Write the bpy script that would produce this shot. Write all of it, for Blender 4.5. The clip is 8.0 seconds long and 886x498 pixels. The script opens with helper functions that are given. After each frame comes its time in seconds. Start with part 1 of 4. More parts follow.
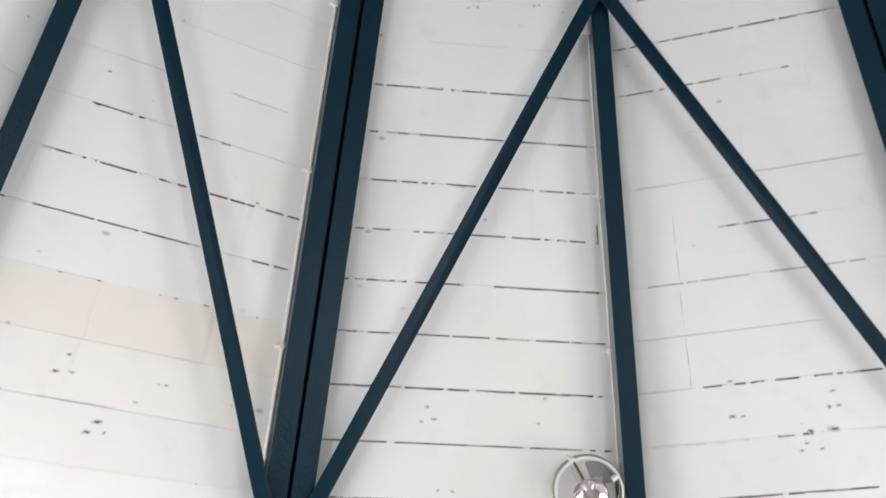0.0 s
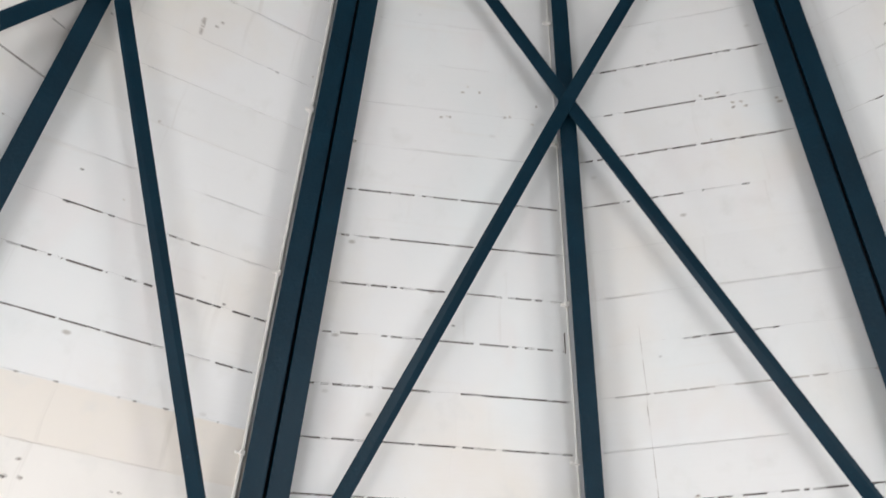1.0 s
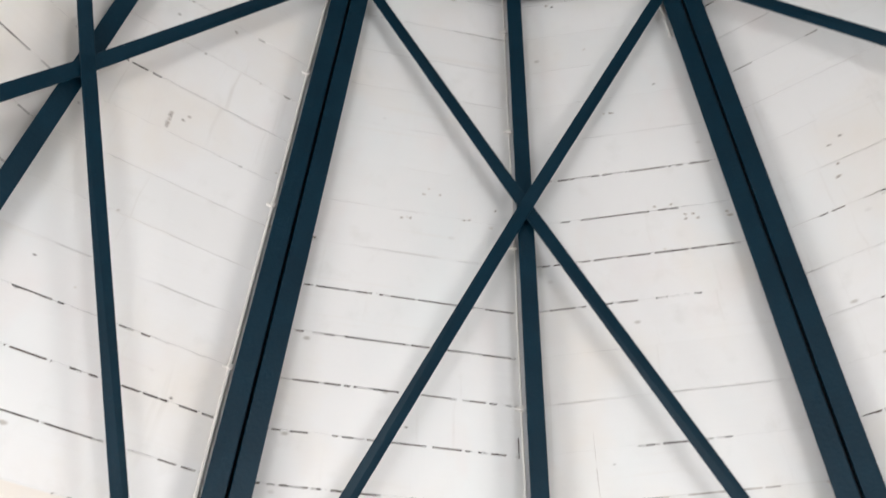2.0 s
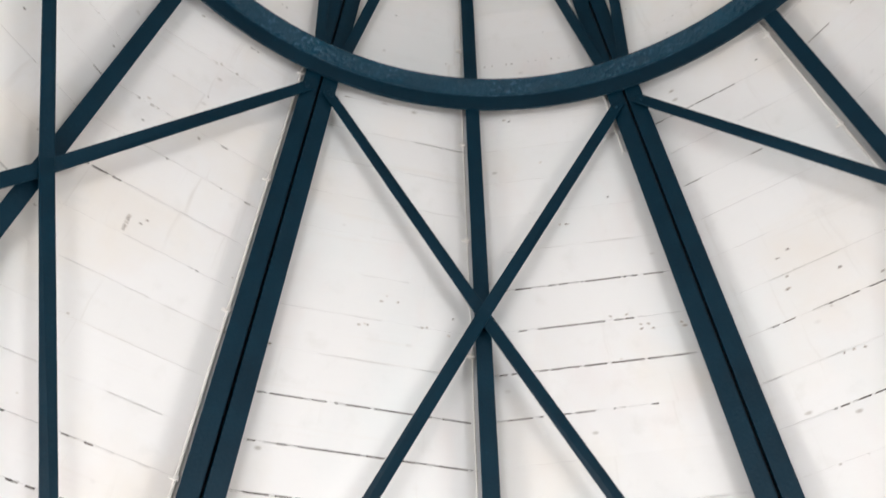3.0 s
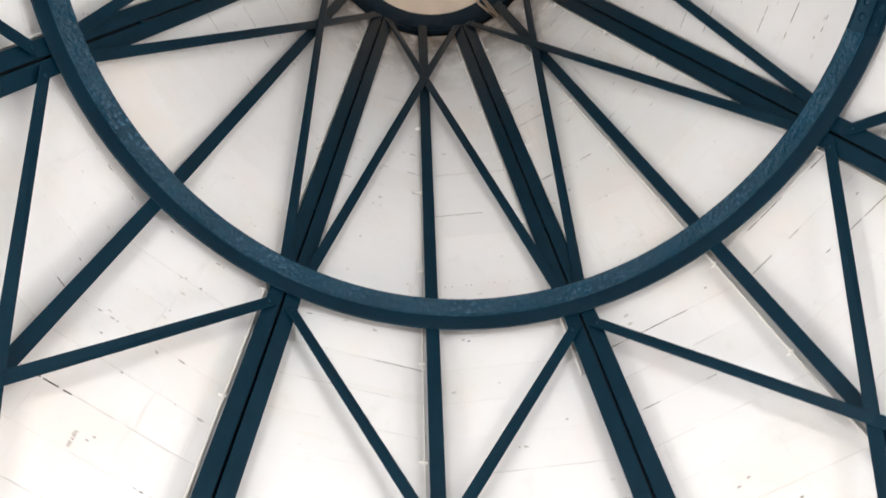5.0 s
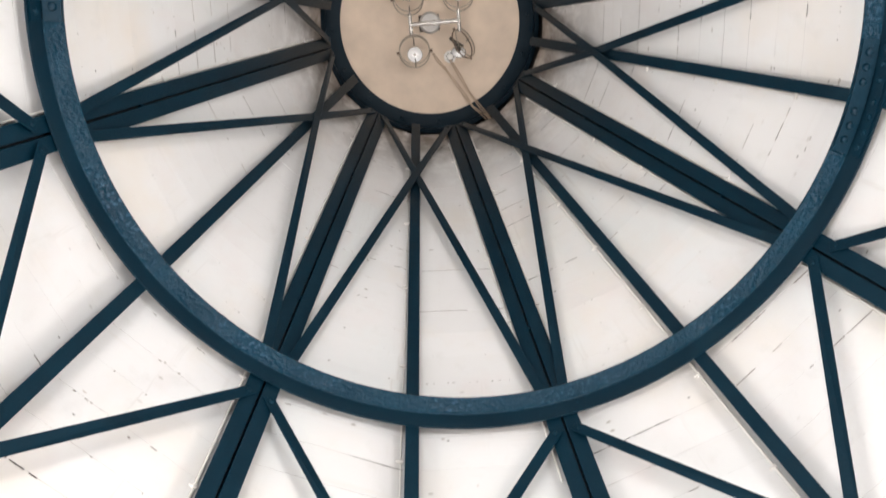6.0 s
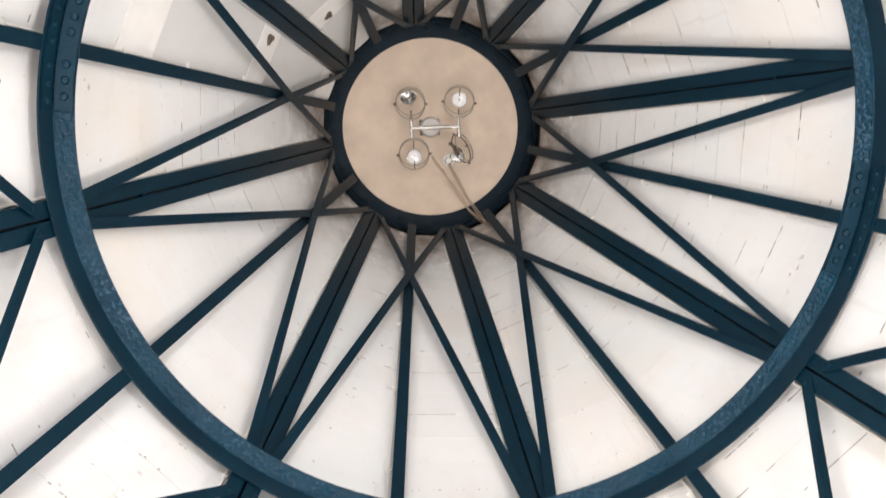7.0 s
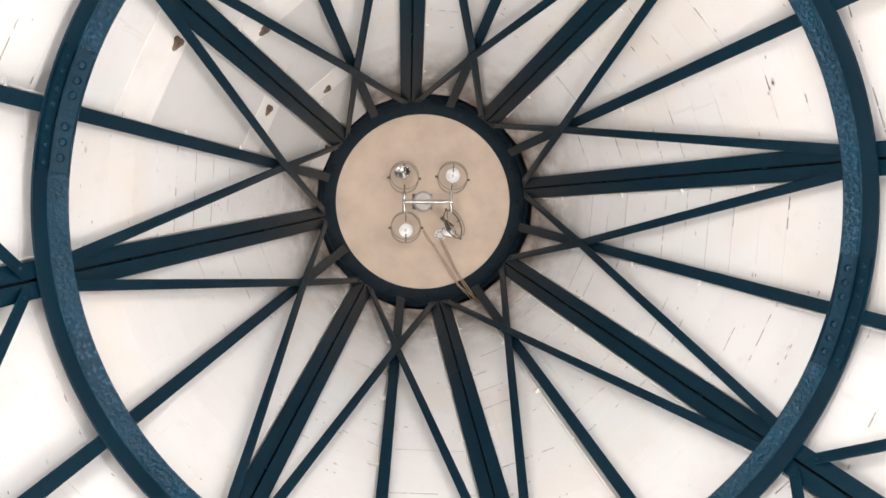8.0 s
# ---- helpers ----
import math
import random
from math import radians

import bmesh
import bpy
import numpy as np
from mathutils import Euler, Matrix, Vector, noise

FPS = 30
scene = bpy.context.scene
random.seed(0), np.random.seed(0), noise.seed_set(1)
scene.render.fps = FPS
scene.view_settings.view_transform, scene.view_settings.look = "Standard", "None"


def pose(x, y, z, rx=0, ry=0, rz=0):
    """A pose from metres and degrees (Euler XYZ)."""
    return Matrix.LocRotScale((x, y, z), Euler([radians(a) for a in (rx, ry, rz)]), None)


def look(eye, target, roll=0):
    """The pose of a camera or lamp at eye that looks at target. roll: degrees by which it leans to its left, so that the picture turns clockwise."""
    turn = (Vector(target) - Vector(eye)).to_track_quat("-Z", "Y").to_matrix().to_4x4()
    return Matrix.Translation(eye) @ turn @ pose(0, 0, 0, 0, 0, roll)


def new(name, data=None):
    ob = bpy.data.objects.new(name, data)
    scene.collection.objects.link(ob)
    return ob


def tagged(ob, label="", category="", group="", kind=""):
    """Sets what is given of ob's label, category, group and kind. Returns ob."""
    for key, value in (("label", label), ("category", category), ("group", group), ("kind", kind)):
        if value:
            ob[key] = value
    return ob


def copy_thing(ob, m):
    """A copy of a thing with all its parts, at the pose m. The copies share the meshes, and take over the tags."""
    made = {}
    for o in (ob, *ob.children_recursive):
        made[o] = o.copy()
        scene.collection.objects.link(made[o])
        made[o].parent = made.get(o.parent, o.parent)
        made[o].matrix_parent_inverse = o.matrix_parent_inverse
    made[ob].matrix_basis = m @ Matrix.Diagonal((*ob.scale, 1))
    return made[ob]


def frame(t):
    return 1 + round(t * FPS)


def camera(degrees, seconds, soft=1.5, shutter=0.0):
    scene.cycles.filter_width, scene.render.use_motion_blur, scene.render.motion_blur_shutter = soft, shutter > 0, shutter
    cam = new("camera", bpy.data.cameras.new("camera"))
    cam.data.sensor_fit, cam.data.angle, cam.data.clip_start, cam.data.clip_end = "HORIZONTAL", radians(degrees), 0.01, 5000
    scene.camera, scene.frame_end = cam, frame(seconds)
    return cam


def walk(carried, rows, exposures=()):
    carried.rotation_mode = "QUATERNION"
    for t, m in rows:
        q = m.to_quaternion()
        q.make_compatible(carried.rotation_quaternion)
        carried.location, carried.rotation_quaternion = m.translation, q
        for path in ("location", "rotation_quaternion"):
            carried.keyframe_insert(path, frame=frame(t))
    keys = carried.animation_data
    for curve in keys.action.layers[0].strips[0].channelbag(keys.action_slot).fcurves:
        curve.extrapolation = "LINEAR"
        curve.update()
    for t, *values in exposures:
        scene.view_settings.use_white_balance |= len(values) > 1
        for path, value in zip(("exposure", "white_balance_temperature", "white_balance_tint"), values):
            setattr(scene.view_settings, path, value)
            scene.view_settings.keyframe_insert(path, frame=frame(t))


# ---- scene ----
# ---- camera and its way ----
cam = camera(55.23, 8.0, 1.5, 0.5)
# seconds, place, yaw, pitch, lean
PATH = (
(0.0, -0.428, 0.066, 1.494, 4.730, 33.647, 0.178),
(0.5, -0.439, 0.062, 1.505, 3.080, 37.030, 0.160),
(1.0, -0.446, 0.046, 1.522, 1.652, 40.155, -0.304),
(2.5, -0.444, 0.058, 1.502, -4.920, 50.830, -2.390),
(3.0, -0.445, 0.056, 1.508, -7.450, 54.280, -4.340),
(3.5, -0.446, 0.052, 1.511, -9.300, 57.480, -5.490),
(4.0, -0.447, 0.037, 1.514, -11.290, 61.345, -7.170),
(4.5, -0.453, 0.020, 1.511, -14.000, 65.040, -9.730),
(5.8, -0.490, 0.019, 1.520, -24.580, 72.500, -16.060),
(6.0, -0.497, 0.017, 1.521, -26.580, 73.825, -17.600),
(6.5, -0.513, 0.013, 1.523, -31.450, 76.960, -21.010),
(7.0, -0.524, 0.004, 1.530, -41.000, 79.705, -29.130),
(7.5, -0.525, -0.001, 1.535, -55.295, 81.738, -41.452),
(8.0, -0.533, -0.009, 1.540, -66.299, 83.000, -51.915),
)
walk(cam, [(t, pose(x, y, z, 90 + p, 0, w) @ pose(0, 0, 0, 0, 0, l)) for t, x, y, z, w, p, l in PATH],
     exposures=((0.0, -0.26, 6360, 10.2), (1.0, -0.19, 6400, 10.4), (2.5, 0.13, 6550, 11.4), (4.0, 0.46, 6580, 11.6), (6.0, 0.79, 6720, 13.0), (7.5, 0.97, 6800, 14.1), (8.0, 0.99, 6800, 14.1)))

# ---- the plan, in metres ----
RING_Z = 5.42                        # level of the ring beam's flange
MAIN_R, SLOPE = 1.908, 0.375         # main rib's face at the ring's level, run for each metre of rise
CROSS_R = 1.868                      # crossing point of the braces
SIDE_R = 1.896                       # the same for the single ribs
OCULUS_R, OCULUS_Z = 0.722, 8.543
BACK, BACK_ABOVE = 0.100, 0.050       # boards lie this far behind the ribs' faces, below and above the ring
NN = math.hypot(1, SLOPE)
MAINS = [math.radians(112.5 - 45 * k) for k in range(8)]
SIDES = [math.radians(90.0 - 45 * k) for k in range(8)]
rnd = random.Random(7)


def cone(theta, z, radius=MAIN_R, out=0.0):
    """A point of the cone of that radius at the ring's level, set back outwards by out."""
    r = radius - SLOPE * (z - RING_Z) + out * NN
    return Vector((r * math.cos(theta), r * math.sin(theta), z))


def closer(z):
    """How much nearer to the ribs the boards lie at a height: they close up just above the ring."""
    return (BACK_ABOVE - BACK) * min(1.0, max(0.0, (z - 5.3) / 0.7))


def outward(theta):
    return Vector((math.cos(theta), math.sin(theta), SLOPE)) / NN


def rib_frame(theta, radius):
    """x along the circle, y down the slope from the ring's level, z into the room."""
    er, et = Vector((math.cos(theta), math.sin(theta), 0)), Vector((-math.sin(theta), math.cos(theta), 0))
    d, n = (er * SLOPE - Vector((0, 0, 1))) / NN, -outward(theta)
    m = Matrix((et, d, n)).transposed().to_4x4()
    m.translation = cone(theta, RING_Z, radius)
    return m


# ---- world and light ----
world = bpy.data.worlds.new("sky")
scene.world = world
world.use_nodes = True
wn = world.node_tree
sky = wn.nodes.new("ShaderNodeTexSky")
sky.sky_type, sky.sun_disc, sky.sun_elevation, sky.sun_rotation = "NISHITA", False, radians(40), radians(200)
wn.links.new(sky.outputs[0], wn.nodes["Background"].inputs[0])
wn.nodes["Background"].inputs[1].default_value = 0.10

WINDOWS = (50, 140, 230, 320)        # bearings of the four window openings


def window_light(bearing, watts, aim, colour):
    data = bpy.data.lights.new("window_daylight", "AREA")
    data.shape, data.size, data.size_y, data.energy, data.color = "RECTANGLE", 2.0, 1.1, watts, colour
    a = radians(bearing)
    ob = new("window_daylight", data)
    ob.matrix_world = look((3.18 * math.cos(a), 3.18 * math.sin(a), 1.25), (0, 0, aim))
    return ob


for bearing, watts, aim in zip(WINDOWS, (66, 66, 75, 75), (7.0, 7.0, 3.2, 3.2)):
    window_light(bearing, watts, aim, (0.99, 0.973, 0.965) if aim > 6 else (0.962, 0.976, 1.0))


# ---- materials ----
def material(name, rough=0.5, metal=0.0):
    m = bpy.data.materials.new(name)
    m.use_nodes = True
    bsdf = m.node_tree.nodes["Principled BSDF"]
    bsdf.inputs["Roughness"].default_value, bsdf.inputs["Metallic"].default_value = rough, metal
    return m, m.node_tree, bsdf


def node(tree, kind, **values):
    n = tree.nodes.new(kind)
    for key, value in values.items():
        n.inputs[key].default_value = value
    return n


def ramp(tree, source, *stops):
    r = tree.nodes.new("ShaderNodeValToRGB")
    while len(r.color_ramp.elements) < len(stops):
        r.color_ramp.elements.new(0.5)
    for e, (at, c) in zip(r.color_ramp.elements, stops):
        e.position, e.color = at, (*c, 1) if len(c) == 3 else c
    tree.links.new(source, r.inputs[0])
    return r.outputs[0]


def mix(tree, a, b, amount, blend="MIX"):
    n = tree.nodes.new("ShaderNodeMix")
    n.data_type, n.blend_type = "RGBA", blend
    for value, socket in ((amount, n.inputs[0]), (a, n.inputs[6]), (b, n.inputs[7])):
        if isinstance(value, bpy.types.NodeSocket):
            tree.links.new(value, socket)
        elif isinstance(value, tuple):
            socket.default_value = (*value, 1)
        else:
            socket.default_value = value
    return n.outputs[2]


def bump(tree, bsdf, height, strength, distance):
    b = node(tree, "ShaderNodeBump", Strength=strength, Distance=distance)
    tree.links.new(height, b.inputs["Height"])
    tree.links.new(b.outputs[0], bsdf.inputs["Normal"])


def coords(tree, kind="Object", scale=(1, 1, 1)):
    c = tree.nodes.new("ShaderNodeTexCoord")
    m = node(tree, "ShaderNodeMapping", Scale=scale)
    tree.links.new(c.outputs[kind], m.inputs[0])
    return m.outputs[0]


def noise_tex(tree, vec, scale, detail=4.0, rough=0.55):
    n = node(tree, "ShaderNodeTexNoise", Scale=scale, Detail=detail, Roughness=rough)
    tree.links.new(vec, n.inputs["Vector"])
    return n.outputs["Fac"]


def board_paint(name="white_board_paint", low=(0.803, 0.797, 0.784), high=(0.826, 0.82, 0.81)):
    """Old white oil paint: board grain, yellowed clouds, grey grime, smudged knots and nail heads, soot by the oculus."""
    m, t, b = material(name, 0.5)
    obj = coords(t)
    grain = noise_tex(t, coords(t, "UV", (2.5, 60, 1)), 1.0, 6)
    cloud, fine = noise_tex(t, obj, 1.1, 5), noise_tex(t, obj, 9.0, 5)
    geo = t.nodes.new("ShaderNodeNewGeometry")
    c = ramp(t, geo.outputs["Random Per Island"], (0.0, low), (1.0, high))
    c = mix(t, c, (0.80, 0.735, 0.65), ramp(t, cloud, (0.50, (0, 0, 0)), (0.75, (0.9, 0.9, 0.9))))
    c = mix(t, c, (0.70, 0.69, 0.66), ramp(t, fine, (0.58, (0, 0, 0)), (0.85, (0.6, 0.6, 0.6))))
    c = mix(t, c, (0.775, 0.805, 0.80), ramp(t, noise_tex(t, coords(t, "Object", (1.0, 1.0, 0.6)), 1.7, 4), (0.52, (0, 0, 0)), (0.72, (0.75, 0.75, 0.75))))
    c = mix(t, c, (0.80, 0.745, 0.725), ramp(t, noise_tex(t, coords(t, "UV", (1.6, 0.9, 1)), 2.1, 3), (0.56, (0, 0, 0)), (0.74, (0.6, 0.6, 0.6))))
    # thin dirty runs down the slope
    runs = ramp(t, noise_tex(t, coords(t, "UV", (24, 0.8, 1)), 1.0, 5, 0.6), (0.60, (0, 0, 0)), (0.80, (0.5, 0.5, 0.5)))
    c = mix(t, c, (0.52, 0.475, 0.42), mix(t, runs, ramp(t, noise_tex(t, obj, 1.9, 3), (0.45, (0, 0, 0)), (0.65, (1, 1, 1))), 1.0, "MULTIPLY"))
    streak = noise_tex(t, coords(t, "UV", (1.2, 26, 1)), 1.0, 4)
    c = mix(t, c, (0.74, 0.70, 0.64), ramp(t, streak, (0.62, (0, 0, 0)), (0.80, (0.35, 0.35, 0.35))))
    # nail heads and faint smudges in loose groups
    group = ramp(t, noise_tex(t, coords(t, "UV", (1, 1.3, 1)), 1.9, 2), (0.49, (0, 0, 0)), (0.56, (1, 1, 1)))
    for scale, size, keep, tone, where in ((5.0, 0.03, 0.93, (0.10, 0.08, 0.06), None), (9.0, 0.10, 0.92, (0.45, 0.42, 0.38), group)):
        v = node(t, "ShaderNodeTexVoronoi", Scale=scale)
        v.voronoi_dimensions = "2D"
        t.links.new(coords(t, "UV", (0.7, 1.35, 1)), v.inputs["Vector"])
        wob = t.nodes.new("ShaderNodeMath")
        wob.operation = "MULTIPLY_ADD"
        t.links.new(noise_tex(t, obj, 60.0, 3), wob.inputs[0])
        wob.inputs[1].default_value = size * 0.8
        t.links.new(v.outputs["Distance"], wob.inputs[2])
        speck = ramp(t, wob.outputs[0], (size * 0.75, (0.85, 0.85, 0.85)), (size * 1.5, (0, 0, 0)))
        gate = t.nodes.new("ShaderNodeSeparateColor")
        t.links.new(v.outputs["Color"], gate.inputs[0])
        speck = mix(t, speck, ramp(t, gate.outputs[0], (keep, (0, 0, 0)), (keep + 0.04, (1, 1, 1))), 1.0, "MULTIPLY")
        if where is not None:
            speck = mix(t, speck, where, 1.0, "MULTIPLY")
        c = mix(t, c, tone, speck)
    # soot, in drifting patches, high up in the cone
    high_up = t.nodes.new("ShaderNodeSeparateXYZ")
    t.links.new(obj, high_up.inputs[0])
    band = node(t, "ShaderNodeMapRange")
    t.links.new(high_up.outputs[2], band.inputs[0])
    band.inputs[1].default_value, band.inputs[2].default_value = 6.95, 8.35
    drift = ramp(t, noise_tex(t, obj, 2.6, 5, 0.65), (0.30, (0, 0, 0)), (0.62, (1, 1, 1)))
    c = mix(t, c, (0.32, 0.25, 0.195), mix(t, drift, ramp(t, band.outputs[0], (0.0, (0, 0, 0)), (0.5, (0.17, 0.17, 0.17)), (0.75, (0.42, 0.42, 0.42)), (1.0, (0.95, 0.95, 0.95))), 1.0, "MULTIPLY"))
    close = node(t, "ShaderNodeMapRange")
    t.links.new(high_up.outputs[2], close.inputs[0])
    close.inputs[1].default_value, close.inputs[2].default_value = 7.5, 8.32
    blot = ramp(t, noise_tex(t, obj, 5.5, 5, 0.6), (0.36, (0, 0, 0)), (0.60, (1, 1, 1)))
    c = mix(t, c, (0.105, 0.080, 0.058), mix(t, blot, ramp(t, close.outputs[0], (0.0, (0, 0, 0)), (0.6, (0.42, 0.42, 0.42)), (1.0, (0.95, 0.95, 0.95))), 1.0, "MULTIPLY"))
    t.links.new(c, b.inputs["Base Color"])
    bump(t, b, grain, 0.25, 0.002)
    return m


def steel_paint(name="dark_teal_paint", lift=1.0, lumps=0.8, gloss=0.15, smooth=0.30, grain=70.0, greyed=0.5, depth=0.004, glint=0.0, detail=4.0):
    m, t, b = material(name, 0.36)
    obj = coords(t)
    big, fine = noise_tex(t, obj, 5.0, 4), noise_tex(t, obj, grain, detail, 0.55)
    c = ramp(t, big, (0.3, (0.0006 * lift, 0.0150 * lift, 0.0278 * lift)), (0.7, (0.0012 * lift, 0.0208 * lift, 0.0375 * lift)))
    c = mix(t, c, (0.005 * lift, 0.040 * lift, 0.064 * lift), ramp(t, fine, (0.62, (0, 0, 0)), (0.78, (0.6, 0.6, 0.6))))
    if glint:
        # glossy lumps; window glints are painted on as pale blue flecks, in patches
        patch = ramp(t, noise_tex(t, obj, 1.6, 3), (0.46, (0.12, 0.12, 0.12)), (0.66, (1, 1, 1)))
        flecks = ramp(t, fine, (0.52, (0, 0, 0)), (0.66, (glint, glint, glint)))
        c = mix(t, c, (0.050, 0.120, 0.190), mix(t, flecks, patch, 1.0, "MULTIPLY"))
    # greyer and duller with height, high up in the cone
    where = t.nodes.new("ShaderNodeSeparateXYZ")
    t.links.new(t.nodes.new("ShaderNodeNewGeometry").outputs["Position"], where.inputs[0])
    greying = node(t, "ShaderNodeMapRange")
    t.links.new(where.outputs[2], greying.inputs[0])
    greying.inputs[1].default_value, greying.inputs[2].default_value = 6.95, 8.5
    greying.inputs[3].default_value, greying.inputs[4].default_value = 0.0, greyed
    c = mix(t, c, (0.025, 0.024, 0.022), greying.outputs[0])
    t.links.new(c, b.inputs["Base Color"])
    rr = node(t, "ShaderNodeMapRange")
    t.links.new(fine, rr.inputs[0])
    rr.inputs[3].default_value, rr.inputs[4].default_value = smooth, smooth + 0.2
    b.inputs["Specular IOR Level"].default_value = gloss
    t.links.new(rr.outputs[0], b.inputs["Roughness"])
    bump(t, b, fine, lumps, depth)
    return m


def plain(name, colour, rough=0.6, metal=0.0, vary=0.12, scale=6.0):
    m, t, b = material(name, rough, metal)
    f = noise_tex(t, coords(t), scale, 5)
    lo, hi = tuple(v * (1 - vary) for v in colour), tuple(min(1, v * (1 + vary)) for v in colour)
    t.links.new(ramp(t, f, (0.3, lo), (0.7, hi)), b.inputs["Base Color"])
    bump(t, b, f, 0.1, 0.003)
    return m


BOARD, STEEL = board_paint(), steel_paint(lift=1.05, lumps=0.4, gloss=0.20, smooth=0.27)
# one ring paint in a lit tone below and a shaded tone for the hanging side
RING_LIT = steel_paint("lumpy_glossy_lit_teal_paint", 1.75, 1.0, 0.24, 0.08, 46.0, 0.0, 0.014, 0.62, 3.2)
EDGEPAINT = steel_paint("rubbed_lit_teal_edge_paint", 1.7, 0.6, 0.35, 0.20, 30.0, 0.0, 0.004, 0.9, 4.0)
RING_SHADED = steel_paint("smooth_shaded_teal_ring_paint", 0.95, 0.35, 0.25, 0.30, 40.0, 0.0, 0.003, 0.0)
PLATEPAINT = steel_paint("teal_plate_paint", 1.3, 0.6, 0.2, 0.25, 60.0, 0.0, 0.004, 0.2)
OCULUSPAINT = steel_paint("dark_teal_oculus_paint", 0.6, 0.8, 0.18, 0.34, 70.0, 0.0)
RINGMETAL = plain("dull_bronze_wire", (0.38, 0.33, 0.27), 0.34, 0.8, 0.1)
CREAM = board_paint("cream_board_paint", (0.80, 0.745, 0.675), (0.815, 0.76, 0.695))
CREAM_FADED = board_paint("faded_cream_board_paint", (0.80, 0.765, 0.715), (0.82, 0.785, 0.74))
CREAM_FAINT = board_paint("faint_cream_board_paint", (0.79, 0.775, 0.745), (0.82, 0.805, 0.78))
SHEET = plain("grey_sheet_paint", (0.67, 0.66, 0.645), 0.35, 0.0, 0.07, 2.2)
SLOT = plain("black_slot_fill", (0.006, 0.006, 0.007), 0.9)
BATTEN = plain("white_batten_paint", (0.85, 0.83, 0.80), 0.45, 0.0, 0.05, 5.0)
UNDERLAY = plain("dark_roof_felt", (0.012, 0.011, 0.011), 0.95)
PALE_DIRT = plain("pale_joint_dirt", (0.40, 0.372, 0.345), 0.95, 0.0, 0.5, 16.0)
DIRT = plain("joint_dirt", (0.12, 0.10, 0.088), 0.95, 0.0, 0.85, 22.0)
KNOT_HALO = plain("pale_knot_stain", (0.60, 0.565, 0.525), 0.6, 0.0, 0.25, 60.0)
KNOT = plain("brown_knot_stain", (0.33, 0.29, 0.25), 0.6, 0.0, 0.4, 60.0)
DISC = plain("beige_disc_paint", (0.66, 0.53, 0.41), 0.6, 0.0, 0.11, 4.0)
WALL = plain("lime_plaster", (0.72, 0.69, 0.64), 0.8)
FLOOR = plain("stone_floor", (0.26, 0.235, 0.21), 0.6)
GROUND = plain("pale_gravel", (0.32, 0.30, 0.27), 0.9)
WHITE = plain("white_cable_paint", (0.84, 0.815, 0.77), 0.45)
CHROME = plain("brushed_nickel", (0.72, 0.69, 0.65), 0.25, 0.7, 0.05)
BOWL = plain("pale_lamp_bowl", (0.92, 0.91, 0.90), 0.35, 0.25, 0.02)
CANOPY = plain("grey_canopy_metal", (0.58, 0.56, 0.53), 0.4, 0.35, 0.06)
FACETS = plain("pink_silver_facets", (0.93, 0.82, 0.84), 0.12, 0.85, 0.10, 90.0)
MIRROR = plain("silver_reflector", (0.88, 0.88, 0.88), 0.16, 1.0, 0.02)
DARK = plain("dark_lamp_metal", (0.09, 0.075, 0.06), 0.5, 0.3)
TAN = plain("tan_cable_sheath", (0.48, 0.36, 0.26), 0.6)
GREY = plain("grey_lamp_housing", (0.40, 0.39, 0.38), 0.5, 0.1)
RUST = plain("brown_rust", (0.16, 0.11, 0.08), 0.85, 0.0, 0.35, 40.0)


# ---- mesh helpers ----
def mesh_of(name, bm, mat, smooth=False):
    bmesh.ops.recalc_face_normals(bm, faces=bm.faces)
    me = bpy.data.meshes.new(name)
    bm.to_mesh(me)
    bm.free()
    me.materials.append(mat)
    if smooth:
        for p in me.polygons:
            p.use_smooth = True
        me.set_sharp_from_angle(angle=radians(35))
    return me


def part(name, bm, mat, parent, label="", smooth=False):
    ob = new(name, mesh_of(name, bm, mat, smooth))
    ob.parent = parent
    return tagged(ob, label)


def thing(name, m, label, category, group="", kind=""):
    ob = new(name)
    ob.matrix_world = m
    return tagged(ob, label, category, group, kind)


def box(bm, lo, hi, m=None, bevel=0.0):
    """An edge-rounded block between two corners."""
    made = bmesh.ops.create_cube(bm, size=1.0)["verts"]
    for v in made:
        v.co = Vector(((lo[i] + hi[i]) / 2 + v.co[i] * (hi[i] - lo[i])) for i in range(3))
    if bevel:
        edges = list({e for v in made for e in v.link_edges})
        made = [v for v in bmesh.ops.bevel(bm, geom=edges, offset=bevel, segments=2, affect="EDGES", profile=0.5)["verts"]] or made
    if m is not None:
        bmesh.ops.transform(bm, matrix=m, verts=list({v for v in made}))
    return bm


def revolve(bm, outline, steps=160, first=0.0, last=360.0):
    """A closed outline of (r, z) turned about the z axis; an arc gets end caps."""
    whole = abs(last - first - 360) < 1e-6
    rows = []
    for i in range(steps if whole else steps + 1):
        a = radians(first + (last - first) * i / steps)
        rows.append([bm.verts.new((r * math.cos(a), r * math.sin(a), z)) for r, z in outline])
    n = len(outline)
    for i in range(steps):
        p, q = rows[i], rows[(i + 1) % len(rows)]
        for j in range(n):
            bm.faces.new((p[j], q[j], q[(j + 1) % n], p[(j + 1) % n]))
    if not whole:
        bm.faces.new(rows[0])
        bm.faces.new(rows[-1][::-1])
    return bm


